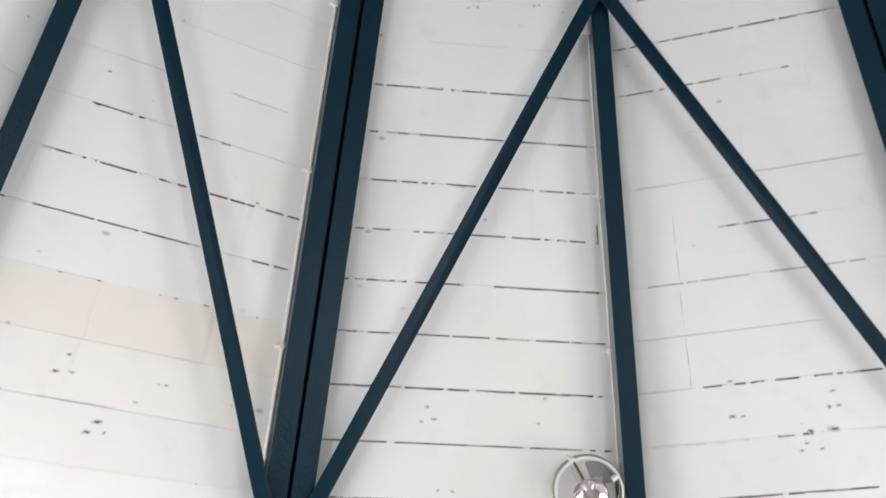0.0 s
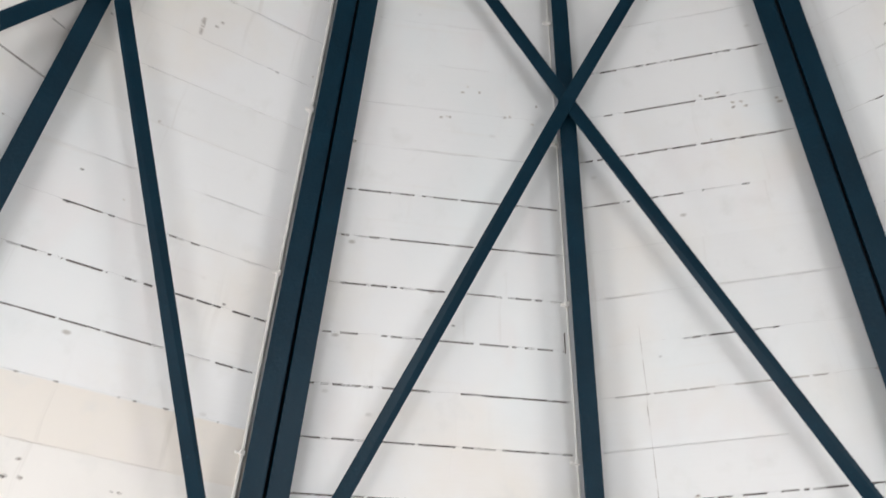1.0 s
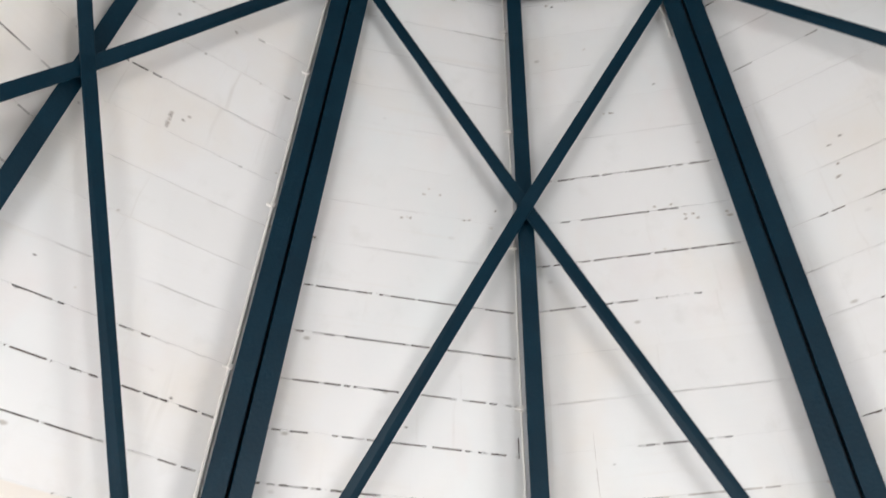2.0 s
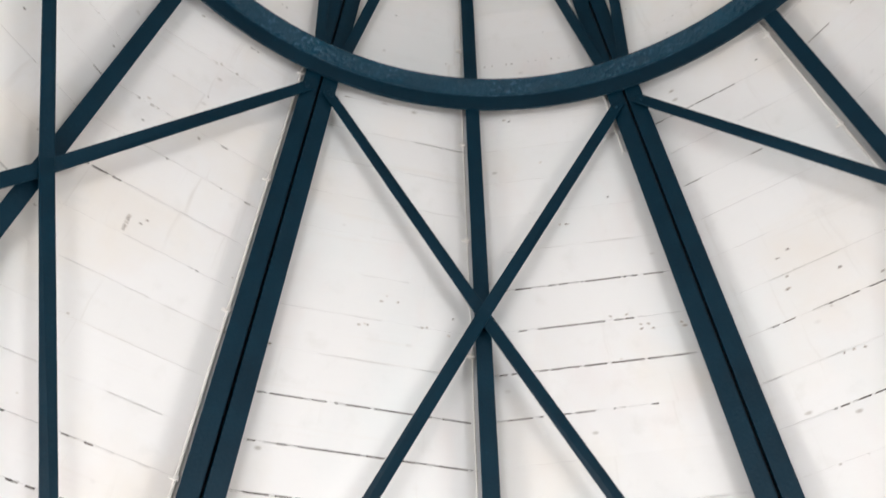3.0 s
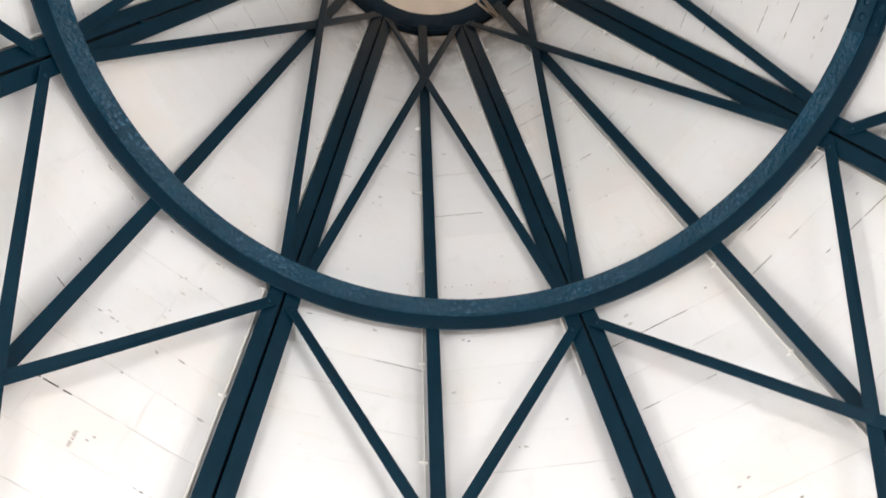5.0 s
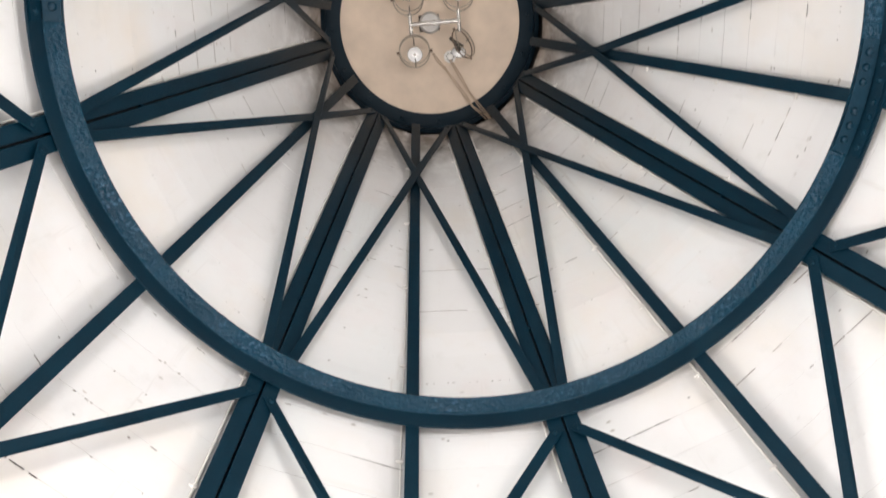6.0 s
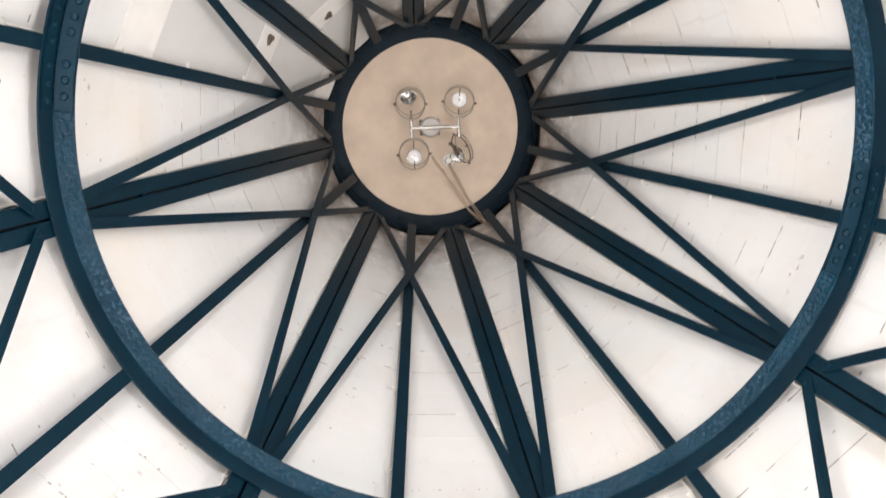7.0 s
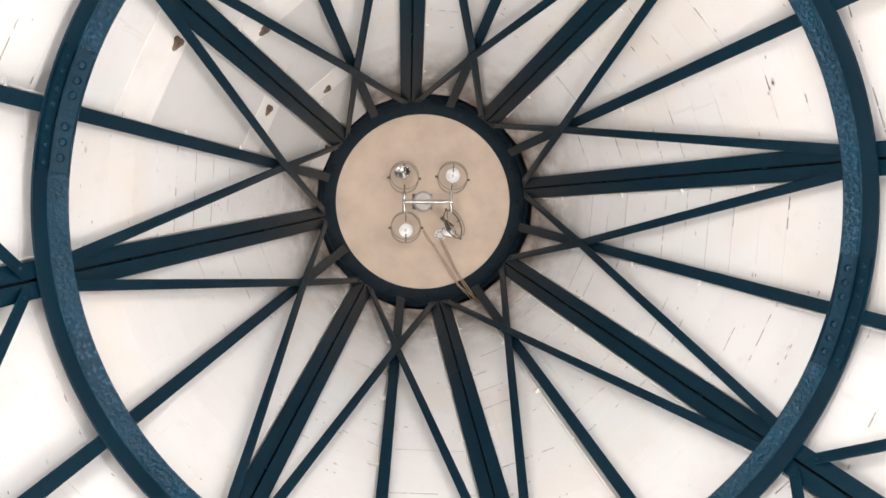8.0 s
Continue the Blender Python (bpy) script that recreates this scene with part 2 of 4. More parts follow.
def lathe(bm, outline, steps=24, m=None):
    """An open outline of (r, z) turned about z; ends at r = 0 close to a point."""
    rows = []
    for r, z in outline:
        if r < 1e-6:
            rows.append([bm.verts.new((0, 0, z))])
        else:
            rows.append([bm.verts.new((r * math.cos(2 * math.pi * i / steps), r * math.sin(2 * math.pi * i / steps), z)) for i in range(steps)])
    for p, q in zip(rows, rows[1:]):
        for i in range(steps):
            j = (i + 1) % steps
            if len(p) == 1 and len(q) > 1:
                bm.faces.new((p[0], q[j], q[i]))
            elif len(q) == 1 and len(p) > 1:
                bm.faces.new((p[i], p[j], q[0]))
            elif len(p) > 1:
                bm.faces.new((p[i], p[j], q[j], q[i]))
    if m is not None:
        bmesh.ops.transform(bm, matrix=m, verts=[v for row in rows for v in row])
    return bm


def tube(bm, pts, radius, sides=8, closed=False):
    """A round rod through points."""
    rows, n = [], len(pts)
    for i, p in enumerate(pts):
        a = pts[(i - 1) % n] if closed or i else p
        b = pts[(i + 1) % n] if closed or i < n - 1 else p
        t = (Vector(b) - Vector(a)).normalized()
        u = t.orthogonal() if abs(t.z) > 0.9 else t.cross(Vector((0, 0, 1)))
        u.normalize()
        w = t.cross(u)
        rows.append([bm.verts.new(Vector(p) + (u * math.cos(2 * math.pi * k / sides) + w * math.sin(2 * math.pi * k / sides)) * radius) for k in range(sides)])
    for i in range(n if closed else n - 1):
        p, q = rows[i], rows[(i + 1) % n]
        for k in range(sides):
            bm.faces.new((p[k], p[(k + 1) % sides], q[(k + 1) % sides], q[k]))
    if not closed:
        bm.faces.new(rows[0][::-1])
        bm.faces.new(rows[-1])
    return bm


def strip(bm, pts, normals, width, low, high):
    """A flat bar through points, its faces at low and high along the normals."""
    rows = []
    for i, p in enumerate(pts):
        t = (pts[min(i + 1, len(pts) - 1)] - pts[max(i - 1, 0)]).normalized()
        n = normals[i]
        u = t.cross(n).normalized() * (width / 2)
        rows.append([bm.verts.new(p + s * u + n * h) for s, h in ((-1, low), (1, low), (1, high), (-1, high))])
    for p, q in zip(rows, rows[1:]):
        for k in range(4):
            bm.faces.new((p[k], p[(k + 1) % 4], q[(k + 1) % 4], q[k]))
    bm.faces.new(rows[0][::-1])
    bm.faces.new(rows[-1])
    bmesh.ops.bevel(bm, geom=list(bm.edges), offset=0.0015, segments=1, affect="EDGES")
    return bm


def bolt_head(bm, m, radius=0.016, height=0.012):
    return lathe(bm, ((radius, 0), (radius, height * 0.35), (radius * 0.8, height * 0.8), (radius * 0.4, height), (0, height)), 10, m)


def facing(at, way):
    """A pose at a place whose z points along way."""
    m = Vector(way).to_track_quat("Z", "Y").to_matrix().to_4x4()
    m.translation = at
    return m


# ---- the setting: ground, floor, wall, roof boards ----
bm = bmesh.new()
revolve(bm, ((3.6, -0.05), (900, -0.05), (900, -0.3), (3.6, -0.3)), 48)
tagged(new("ground", mesh_of("ground", bm, GROUND)), "pale gravel ground around the building", "ground", kind="structure")
bm = bmesh.new()
lathe(bm, ((0, 0), (3.62, 0), (3.62, -0.3), (0, -0.3)), 48)
tagged(new("floor", mesh_of("floor", bm, FLOOR)), "grey-brown stone floor of the round room", "floor", kind="structure")


def wall():
    """A round wall with four window openings through it."""
    bm = bmesh.new()
    inner, outer, half = 3.2, 3.55, 19.0
    edges = sorted((b + s * half) for b in WINDOWS for s in (-1, 1))
    revolve(bm, ((inner, 0.0), (outer, 0.0), (outer, 0.65), (inner, 0.65)), 96)
    revolve(bm, ((inner, 1.85), (outer, 1.85), (outer, 2.3), (inner + 0.06, 2.3)), 96)
    for i, b in enumerate(WINDOWS):
        nxt = WINDOWS[(i + 1) % 4] + (360 if i == 3 else 0)
        revolve(bm, ((inner, 0.65), (outer, 0.65), (outer, 1.85), (inner, 1.85)), 14, b + half, nxt - half)
    return tagged(new("wall_round", mesh_of("wall_round", bm, WALL)), "round plastered wall with wide window openings", "wall", kind="structure")


wall()

# board joints from the eave to the oculus
JOINTS = [8.30] + [1.51 + (3.78 + 0.1846 * i) * 1.0047 for i in range(16, 3, -1)] + [5.8795, 5.7005, 5.532] + [5.3705 - 0.1885 * i for i in range(6)] + [4.233, 4.049, 3.861] + [3.859 - 0.1814 * i for i in range(1, 12)]
# how readily the joints of each half bay have opened: above and below the ring
OPEN_ABOVE = (0.15, 0.12, 0.25, 0.4, 0.7, 0.75, 0.55, 0.4, 0.3, 0.25, 0.12, 0.06, 0.1, 0.2, 0.35, 0.1)
OPEN_BELOW = (0.3, 0.08, 0.2, 0.42, 0.45, 0.5, 0.5, 0.5, 0.5, 0.5, 0.5, 0.45, 0.35, 0.3, 0.15, 0.06)
# joints whose open stretches are known: half bay and count of boards from the height 3.84 down to (from, to, dark)
STRETCHES = {}


def opened(h, count, *spans):
    STRETCHES[h, count] = [(a, b, True) for a, b in spans]


def worn(h, count, *spans):
    STRETCHES.setdefault((h, count), []).extend((a, b, False) for a, b in spans)


opened(0, -7, (0.64, 0.96))
opened(0, 0, (0.05, 0.14), (0.15, 0.37), (0.38, 0.945))
opened(0, 1, (0.04, 0.09), (0.11, 0.14), (0.17, 0.61), (0.65, 0.95))
opened(0, 2, (0.05, 0.07), (0.09, 0.51), (0.59, 0.72), (0.74, 0.87), (0.90, 0.95))
opened(0, 3, (0.05, 0.09), (0.10, 0.13), (0.16, 0.22), (0.30, 0.62), (0.64, 0.78), (0.80, 0.90), (0.925, 0.94))
opened(0, 4, (0.04, 0.10), (0.12, 0.25), (0.26, 0.29), (0.32, 0.48), (0.58, 0.95))
opened(0, 5, (0.03, 0.17), (0.18, 0.44), (0.45, 0.57), (0.59, 0.70), (0.72, 0.95))
opened(0, 6, (0.02, 0.30), (0.31, 0.51), (0.53, 0.90), (0.915, 0.93))
opened(0, 7, (0.02, 0.27), (0.28, 0.86), (0.88, 0.90), (0.925, 0.95))
opened(0, 8, (0.01, 0.40), (0.41, 0.97))
worn(0, -6, (0.24, 0.55), (0.60, 0.75))
worn(0, -5, (0.68, 0.94))
worn(0, -4, (0.46, 0.59), (0.75, 0.80))
worn(0, -3, (0.42, 0.50), (0.62, 0.66))
worn(0, -2, (0.14, 0.30), (0.42, 0.55), (0.70, 0.76))
worn(0, -1, (0.05, 0.12), (0.30, 0.62), (0.70, 0.82))
opened(1, -3, (0.12, 0.15), (0.178, 0.50), (0.51, 0.76), (0.776, 0.88))
opened(1, -2, (0.173, 0.211), (0.249, 0.563), (0.589, 0.69))
worn(1, -2, (0.703, 0.74), (0.76, 0.80), (0.83, 0.88))
opened(1, -1, (0.055, 0.108), (0.125, 0.149), (0.22, 0.53), (0.548, 0.90))
opened(1, 0, (0.045, 0.195), (0.207, 0.238), (0.255, 0.445), (0.515, 0.563), (0.665, 0.695))
worn(1, 0, (0.575, 0.65))
opened(1, 3, (0.354, 0.43), (0.44, 0.528), (0.583, 0.61), (0.62, 0.672))
opened(1, 6, (0.24, 0.31), (0.33, 0.42), (0.45, 0.52), (0.56, 0.64), (0.65, 0.75), (0.78, 0.90))
worn(1, 6, (0.036, 0.207))
opened(1, 7, (0.429, 0.475), (0.498, 0.529))
worn(1, 7, (0.057, 0.09), (0.11, 0.14), (0.165, 0.23), (0.26, 0.366), (0.62, 0.72))
opened(1, 8, (0.09, 0.22), (0.24, 0.417), (0.432, 0.667), (0.70, 0.86))
worn(1, -4, (0.15, 0.45), (0.55, 0.80))
worn(1, -5, (0.30, 0.50))
worn(1, -6, (0.20, 0.42))
worn(1, 1, (0.30, 0.42))
worn(1, 2, (0.10, 0.25), (0.50, 0.85))
worn(1, 5, (0.05, 0.62))
opened(2, -1, (0.20, 0.26), (0.275, 0.327), (0.40, 0.50), (0.505, 0.592), (0.63, 0.80))
opened(2, 1, (0.302, 0.36), (0.37, 0.53), (0.58, 0.75))
worn(2, 1, (0.04, 0.09), (0.12, 0.268))
opened(2, 3, (0.10, 0.16), (0.17, 0.34), (0.40, 0.47))
opened(2, -7, (0.06, 0.50), (0.52, 0.62))
worn(2, -6, (0.08, 0.20), (0.30, 0.45), (0.52, 0.70))
opened(2, -5, (0.12, 0.24), (0.50, 0.56))
worn(2, -4, (0.15, 0.35), (0.50, 0.62), (0.72, 0.80))
worn(2, -3, (0.05, 0.12), (0.18, 0.40))
worn(2, -2, (0.30, 0.60))
worn(2, 0, (0.10, 0.18), (0.36, 0.44), (0.60, 0.66))
opened(15, -3, (0.143, 0.24), (0.26, 0.30))
worn(15, -3, (0.31, 0.50), (0.55, 0.83))
opened(15, -2, (0.687, 0.738))
worn(15, -2, (0.40, 0.67), (0.75, 0.86))
worn(15, -1, (0.27, 0.38), (0.40, 0.46), (0.50, 0.60), (0.66, 0.72))
worn(15, 0, (0.365, 0.41), (0.43, 0.52), (0.56, 0.86))
worn(15, 1, (0.25, 0.40), (0.60, 0.80))
opened(15, 2, (0.191, 0.313), (0.33, 0.35), (0.526, 0.575), (0.60, 0.63), (0.66, 0.70), (0.78, 0.83))
worn(15, 2, (0.36, 0.472), (0.64, 0.89))
opened(15, 3, (0.10, 0.184), (0.215, 0.225), (0.24, 0.256), (0.267, 0.389), (0.442, 0.48), (0.50, 0.528), (0.601, 0.66), (0.67, 0.75), (0.789, 0.85), (0.865, 0.906))
opened(15, 4, (0.02, 0.06), (0.133, 0.30), (0.31, 0.427), (0.435, 0.611), (0.776, 0.84), (0.85, 0.897))
worn(15, 4, (0.07, 0.12), (0.681, 0.758))
worn(15, 6, (0.02, 0.40), (0.41, 0.739))
worn(15, 7, (0.05, 0.22), (0.30, 0.48))
opened(6, -20, (0.52, 0.60), (0.64, 0.85))
worn(6, -19, (0.20, 0.35), (0.60, 0.72))
opened(6, -18, (0.30, 0.42), (0.45, 0.60))
opened(6, -17, (0.36, 0.45), (0.49, 0.595))
opened(6, -16, (0.22, 0.30), (0.34, 0.45), (0.50, 0.57))
opened(6, -15, (0.18, 0.34), (0.36, 0.45), (0.56, 0.70))
worn(6, -14, (0.30, 0.42))
opened(6, -13, (0.62, 0.66))
opened(6, -11, (0.60, 0.71))
worn(6, -11, (0.385, 0.58))
opened(6, -10, (0.44, 0.50))
worn(6, -10, (0.365, 0.43))
opened(5, -15, (0.47, 0.60), (0.64, 0.70), (0.76, 0.90))
opened(5, -14, (0.81, 0.91))
opened(5, -13, (0.48, 0.56), (0.58, 0.716))
worn(5, -13, (0.76, 0.84))
opened(5, -11, (0.51, 0.60), (0.66, 0.76))
worn(5, -12, (0.20, 0.35))
opened(7, -12, (0.34, 0.45))
worn(7, -13, (0.50, 0.66))
opened(7, -15, (0.42, 0.48))
worn(7, -17, (0.30, 0.44), (0.60, 0.70))


# boards that have sunk a little below the level of the rest: half bay, at its two edges
SUNK = {15: (0.030, 0.012), 14: (0.03, 0.03), 0: (0.007, 0.007)}


# ---- knots that bleed through the paint, and cracks ----
KNOTS = []


def knots(h, marks):
    """Marks of half a bay: across, height, size."""
    KNOTS.extend((h, *m) for m in marks)


knots(0, ((0.383, 2.703, 0.9), (0.367, 2.654, 0.8), (0.405, 2.663, 0.9), (0.747, 2.748, 0.9), (0.723, 2.664, 0.7), (0.478, 4.201, 0.6), (0.755, 4.230,
      0.7), (0.469, 2.432, 0.8), (0.428, 2.434, 0.8), (0.542, 4.315, 0.7), (0.617, 4.323, 0.8), (0.454, 4.194, 0.8), (0.491, 4.198, 0.8), (0.731, 4.224,
      0.8), (0.875, 4.289, 0.8), (0.854, 4.208, 0.7), (0.104, 4.051, 1.0), (0.564, 4.342, 0.5),))
knots(1, ((0.312, 2.666, 1.2), (0.342, 2.664, 0.8), (0.584, 2.668, 1.1), (0.611, 2.669, 0.8), (0.601, 2.717, 0.8), (0.585, 2.596, 1.6), (0.488, 2.538,
      0.9), (0.541, 2.538, 0.9), (0.504, 2.559, 0.8), (0.521, 2.597, 1.2), (0.320, 2.782, 0.9), (0.589, 4.250, 0.8), (0.661, 4.251, 0.8), (0.711, 4.200,
      0.8), (0.744, 4.198, 0.8), (0.887, 4.189, 0.9), (0.591, 4.060, 0.7), (0.709, 4.180, 0.9), (0.758, 4.177, 0.8), (0.894, 4.172, 0.9), (0.443, 4.726,
      0.8), (0.478, 4.725, 0.9), (0.399, 5.083, 0.7), (0.250, 5.349, 1.1), (0.215, 5.361, 0.9),))
knots(2, ((0.428, 4.325, 0.9), (0.373, 4.306, 0.8), (0.575, 4.168, 1.1), (0.704, 4.085, 0.8), (0.373, 4.219, 0.9), (0.353, 4.169, 1.0), (0.470, 4.037,
      0.7), (0.463, 3.851, 0.9), (0.503, 3.845, 0.8), (0.426, 3.852, 0.8),))
knots(4, ((0.280, 6.996, 0.9),))
knots(5, ((0.072, 5.723, 1.0), (0.091, 5.665, 1.0), (0.073, 5.670, 0.8),))
knots(6, ((0.482, 5.290, 1.8), (0.645, 5.849, 2.0), (0.610, 5.876, 1.4), (0.842, 5.846, 0.8),))
knots(7, ((0.122, 5.633, 0.9),))
knots(13, ((0.612, 6.760, 0.8), (0.606, 6.823, 0.9), (0.610, 6.867, 0.8), (0.663, 6.903, 0.8), (0.305, 6.244, 0.7), (0.429, 6.357, 0.6),))
knots(15, ((0.348, 2.688, 0.9), (0.325, 2.634, 1.2), (0.366, 2.639, 1.0), (0.592, 2.652, 0.6), (0.613, 2.652, 0.8), (0.543, 2.587, 0.7), (0.445,
      2.478, 1.2), (0.465, 2.511, 1.3), (0.486, 2.483, 0.9), (0.802, 2.629, 0.6), (0.191, 2.967, 0.6), (0.357, 3.531, 0.5), (0.394, 4.286, 0.9), (0.395, 4.276, 0.9), (0.397, 4.253, 0.9), (0.398, 4.231, 0.8), (0.396,
      4.266, 0.8), (0.398, 4.240, 0.8), (0.399, 4.222, 0.7), (0.448, 4.277, 0.8), (0.467, 4.302, 0.9), (0.081, 4.151, 0.7), (0.373, 3.839, 0.6), (0.881,
      4.249, 0.6), (0.434, 5.189, 0.9), (0.533, 5.188, 0.9), (0.121, 5.257, 0.7), (0.505, 4.765, 1.0), (0.212, 4.816, 0.7),))


def roof_lining():
    """Sixteen facets of painted boards, with slightly open joints and stretches where paint and filler bridge them."""
    verts, faces, uvs, paints = [], [], [], []

    def edge(h, side, z, back):
        i = h + side
        theta = math.radians(112.5 - 22.5 * i)
        z -= SUNK.get(h, (0.0, 0.0))[side] * min(1.0, max(0.0, 5.2 - z))
        return cone(theta, z, MAIN_R if i % 2 == 0 else SIDE_R + 0.004, back + closer(z))

    def block(h, u0, u1, z0, z1, front, back, dz0=0.0, dz1=0.0, paint=0, edge_paint=2):
        """A piece of a facet: across u0..u1, down z0..z1, front and back set-back."""
        corners = []
        for b in (front, back):
            for u, z in ((u0, z0 + dz0), (u1, z0 + dz1), (u1, z1), (u0, z1)):
                corners.append(edge(h, 0, z, b).lerp(edge(h, 1, z, b), u))
        base = len(verts)
        verts.extend(corners)
        wide = (edge(h, 0, z0, 0) - edge(h, 1, z0, 0)).length
        flat = [(u0 * wide + h * 3.7, z0), (u1 * wide + h * 3.7, z0), (u1 * wide + h * 3.7, z1), (u0 * wide + h * 3.7, z1)]
        for f in ((3, 2, 1, 0), (4, 5, 6, 7), (0, 1, 5, 4), (2, 3, 7, 6), (1, 2, 6, 5), (3, 0, 4, 7)):
            faces.append([base + k for k in f])
            paints.append(edge_paint if f in ((0, 1, 5, 4), (2, 3, 7, 6)) else paint)
            uvs.extend(flat[k % 4] for k in f)

    for h in range(16):
        for j, (top, low) in enumerate(zip(JOINTS, JOINTS[1:])):
            lift = rnd.uniform(-0.0004, 0.0004)
            gap = rnd.uniform(0.0042, 0.0058) if low > RING_Z else rnd.uniform(0.0050, 0.0064) if h == 0 else rnd.uniform(0.0052, 0.0078)
            cut = None
            known = STRETCHES.get((h, j - 24))
            if known is not None:
                gap = min(gap, 0.0056) if any(dark for a, b, dark in known) else 0.0030
            grime = 2 if h == 0 and low < 4.0 or known and any(dark for a, b, dark in known) else 5
            coat = {5: 1, 6: 3, 7: 4}.get(j - 25, 0) if h in (14, 15) else 0
            wide = (edge(h, 0, low, 0) - edge(h, 1, low, 0)).length
            if wide > 0.75 and h not in (0, 1, 2, 14, 15) and rnd.random() < 0.015:
                cut = rnd.uniform(0.25, 0.75)
            for u0, u1 in (((0.0, 1.0),) if cut is None else ((0.0, cut - 0.001), (cut + 0.001, 1.0))):
                block(h, u0, u1, top - gap / 2, low + gap / 2, BACK + lift, BACK + 0.022, rnd.uniform(-0.001, 0.0005), rnd.uniform(-0.001, 0.0005), coat, grime)
            # the joint below this board
            likely = (OPEN_ABOVE if low > RING_Z else OPEN_BELOW)[h]
            share_open = rnd.uniform(0.35, 0.75 if low > RING_Z else 0.9) if rnd.random() < likely else rnd.uniform(0.0, 0.05)
            if known is not None:
                at = 0.0
                block(h, 0.0, 1.0, low + gap / 2 + 0.002, low - gap / 2 - 0.002, BACK + 0.0055, BACK + 0.0215, paint=grime, edge_paint=grime)
                for a, b, dark in sorted(known) + [(1.0, 1.0, True)]:
                    if a > at:
                        block(h, at, a, low + gap / 2 + 0.001, low - gap / 2 - 0.001, BACK + rnd.uniform(0.0002, 0.0007), BACK + 0.02, paint=coat, edge_paint=coat)
                    if not dark:
                        block(h, a, b, low + gap / 2 - 0.0002, low - gap * 0.18, BACK + 0.0008, BACK + 0.012, paint=coat, edge_paint=coat)
                    run = a
                    while run < b:
                        # flakes of paint that still cling to one edge, and dabs across
                        step = rnd.uniform(0.006, 0.05)
                        end = min(b, run + step)
                        chance = rnd.random()
                        if chance < 0.35:
                            share = gap * rnd.uniform(0.15, 0.5)
                            upper = rnd.random() < 0.5
                            block(h, run, end, low + gap / 2 - 0.0002 if upper else low - gap / 2 + share, low + gap / 2 - share if upper else low - gap / 2 + 0.0002, BACK + 0.0015, BACK + 0.012, paint=coat, edge_paint=coat)
                        elif chance < (0.42 if dark else 0.65):
                            block(h, run, min(b, run + 0.012), low + gap / 2, low - gap / 2, BACK + 0.0006, BACK + 0.012, paint=coat, edge_paint=coat)
                        run = end
                    at = b
                continue
            block(h, 0.0, 1.0, low + gap / 2 + 0.002, low - gap / 2 - 0.002, BACK + (0.006 if grime == 2 else 0.0018), BACK + 0.0215, paint=grime, edge_paint=grime)
            u = 0.0
            while u < 1.0:
                stretch = 0.14 if low > RING_Z else 0.30
                shut = rnd.expovariate(1.0) * stretch * (1 - share_open) / max(wide, 0.2) + 0.003
                free = rnd.expovariate(1.0) * stretch * share_open / max(wide, 0.2)
                end = min(1.0, u + shut)
                block(h, u, end, low + gap / 2 + 0.001, low - gap / 2 - 0.001, BACK + (rnd.uniform(-0.0003, -0.0001) if low > RING_Z else rnd.uniform(0.0001, 0.0012)), BACK + 0.02, paint=coat, edge_paint=coat)
                # ragged stretches where paint still clings to one edge
                at = end
                while at < min(1.0, end + free):
                    run = rnd.uniform(0.01, 0.10) / max(wide, 0.2)
                    if rnd.random() < 0.4:
                        share = gap * rnd.uniform(0.2, 0.6)
                        upper = rnd.random() < 0.5
                        block(h, at, min(at + run, 1.0), low + gap / 2 - 0.0002 if upper else low - gap / 2 + share, low + gap / 2 - share if upper else low - gap / 2 + 0.0002, BACK + 0.0022, BACK + 0.012, paint=coat, edge_paint=coat)
                    at += run + rnd.uniform(0.0, 0.04)
                    if rnd.random() < 1.2 * (1.02 - share_open) and at < min(1.0, end + free):
                        dab = rnd.uniform(0.003, 0.014) / max(wide, 0.2)
                        block(h, at, min(at + dab, 1.0), low + gap / 2, low - gap / 2, BACK + 0.0008, BACK + 0.012, paint=coat, edge_paint=coat)
                u = end + free
    # knots: ragged thin flakes with a darker heart; a hairline crack and a split edge
    def flake(h, u, z, half_w, half_h, out, paint, n=9):
        wide = (edge(h, 0, z, 0) - edge(h, 1, z, 0)).length
        base = len(verts)
        tilt = rnd.uniform(-0.5, 0.5)
        for k in range(n):
            a = 2 * math.pi * k / n
            r = rnd.uniform(0.65, 1.15)
            x, y = r * half_w * math.cos(a), r * half_h * math.sin(a) + tilt * half_h * math.cos(a)
            verts.append(edge(h, 0, z + y, BACK - out).lerp(edge(h, 1, z + y, BACK - out), u + x / wide))
        faces.append([base + n - 1 - k for k in range(n)])
        paints.append(paint)
        uvs.extend((h * 3.7, z) for k in range(n))

    for h, u, z, size in KNOTS:
        z += SUNK.get(h, (0.0, 0.0))[0] * min(1.0, max(0.0, 5.2 - z))
        stretch = rnd.uniform(1.0, 1.9)
        flake(h, u, z, 0.0085 * size * stretch, 0.0065 * size, 0.0008, 6)
        if size > 0.75:
            flake(h, u + rnd.uniform(-0.002, 0.002), z, 0.0045 * size * stretch, 0.0032 * size, 0.0012, 7 if size < 1.05 else 2)
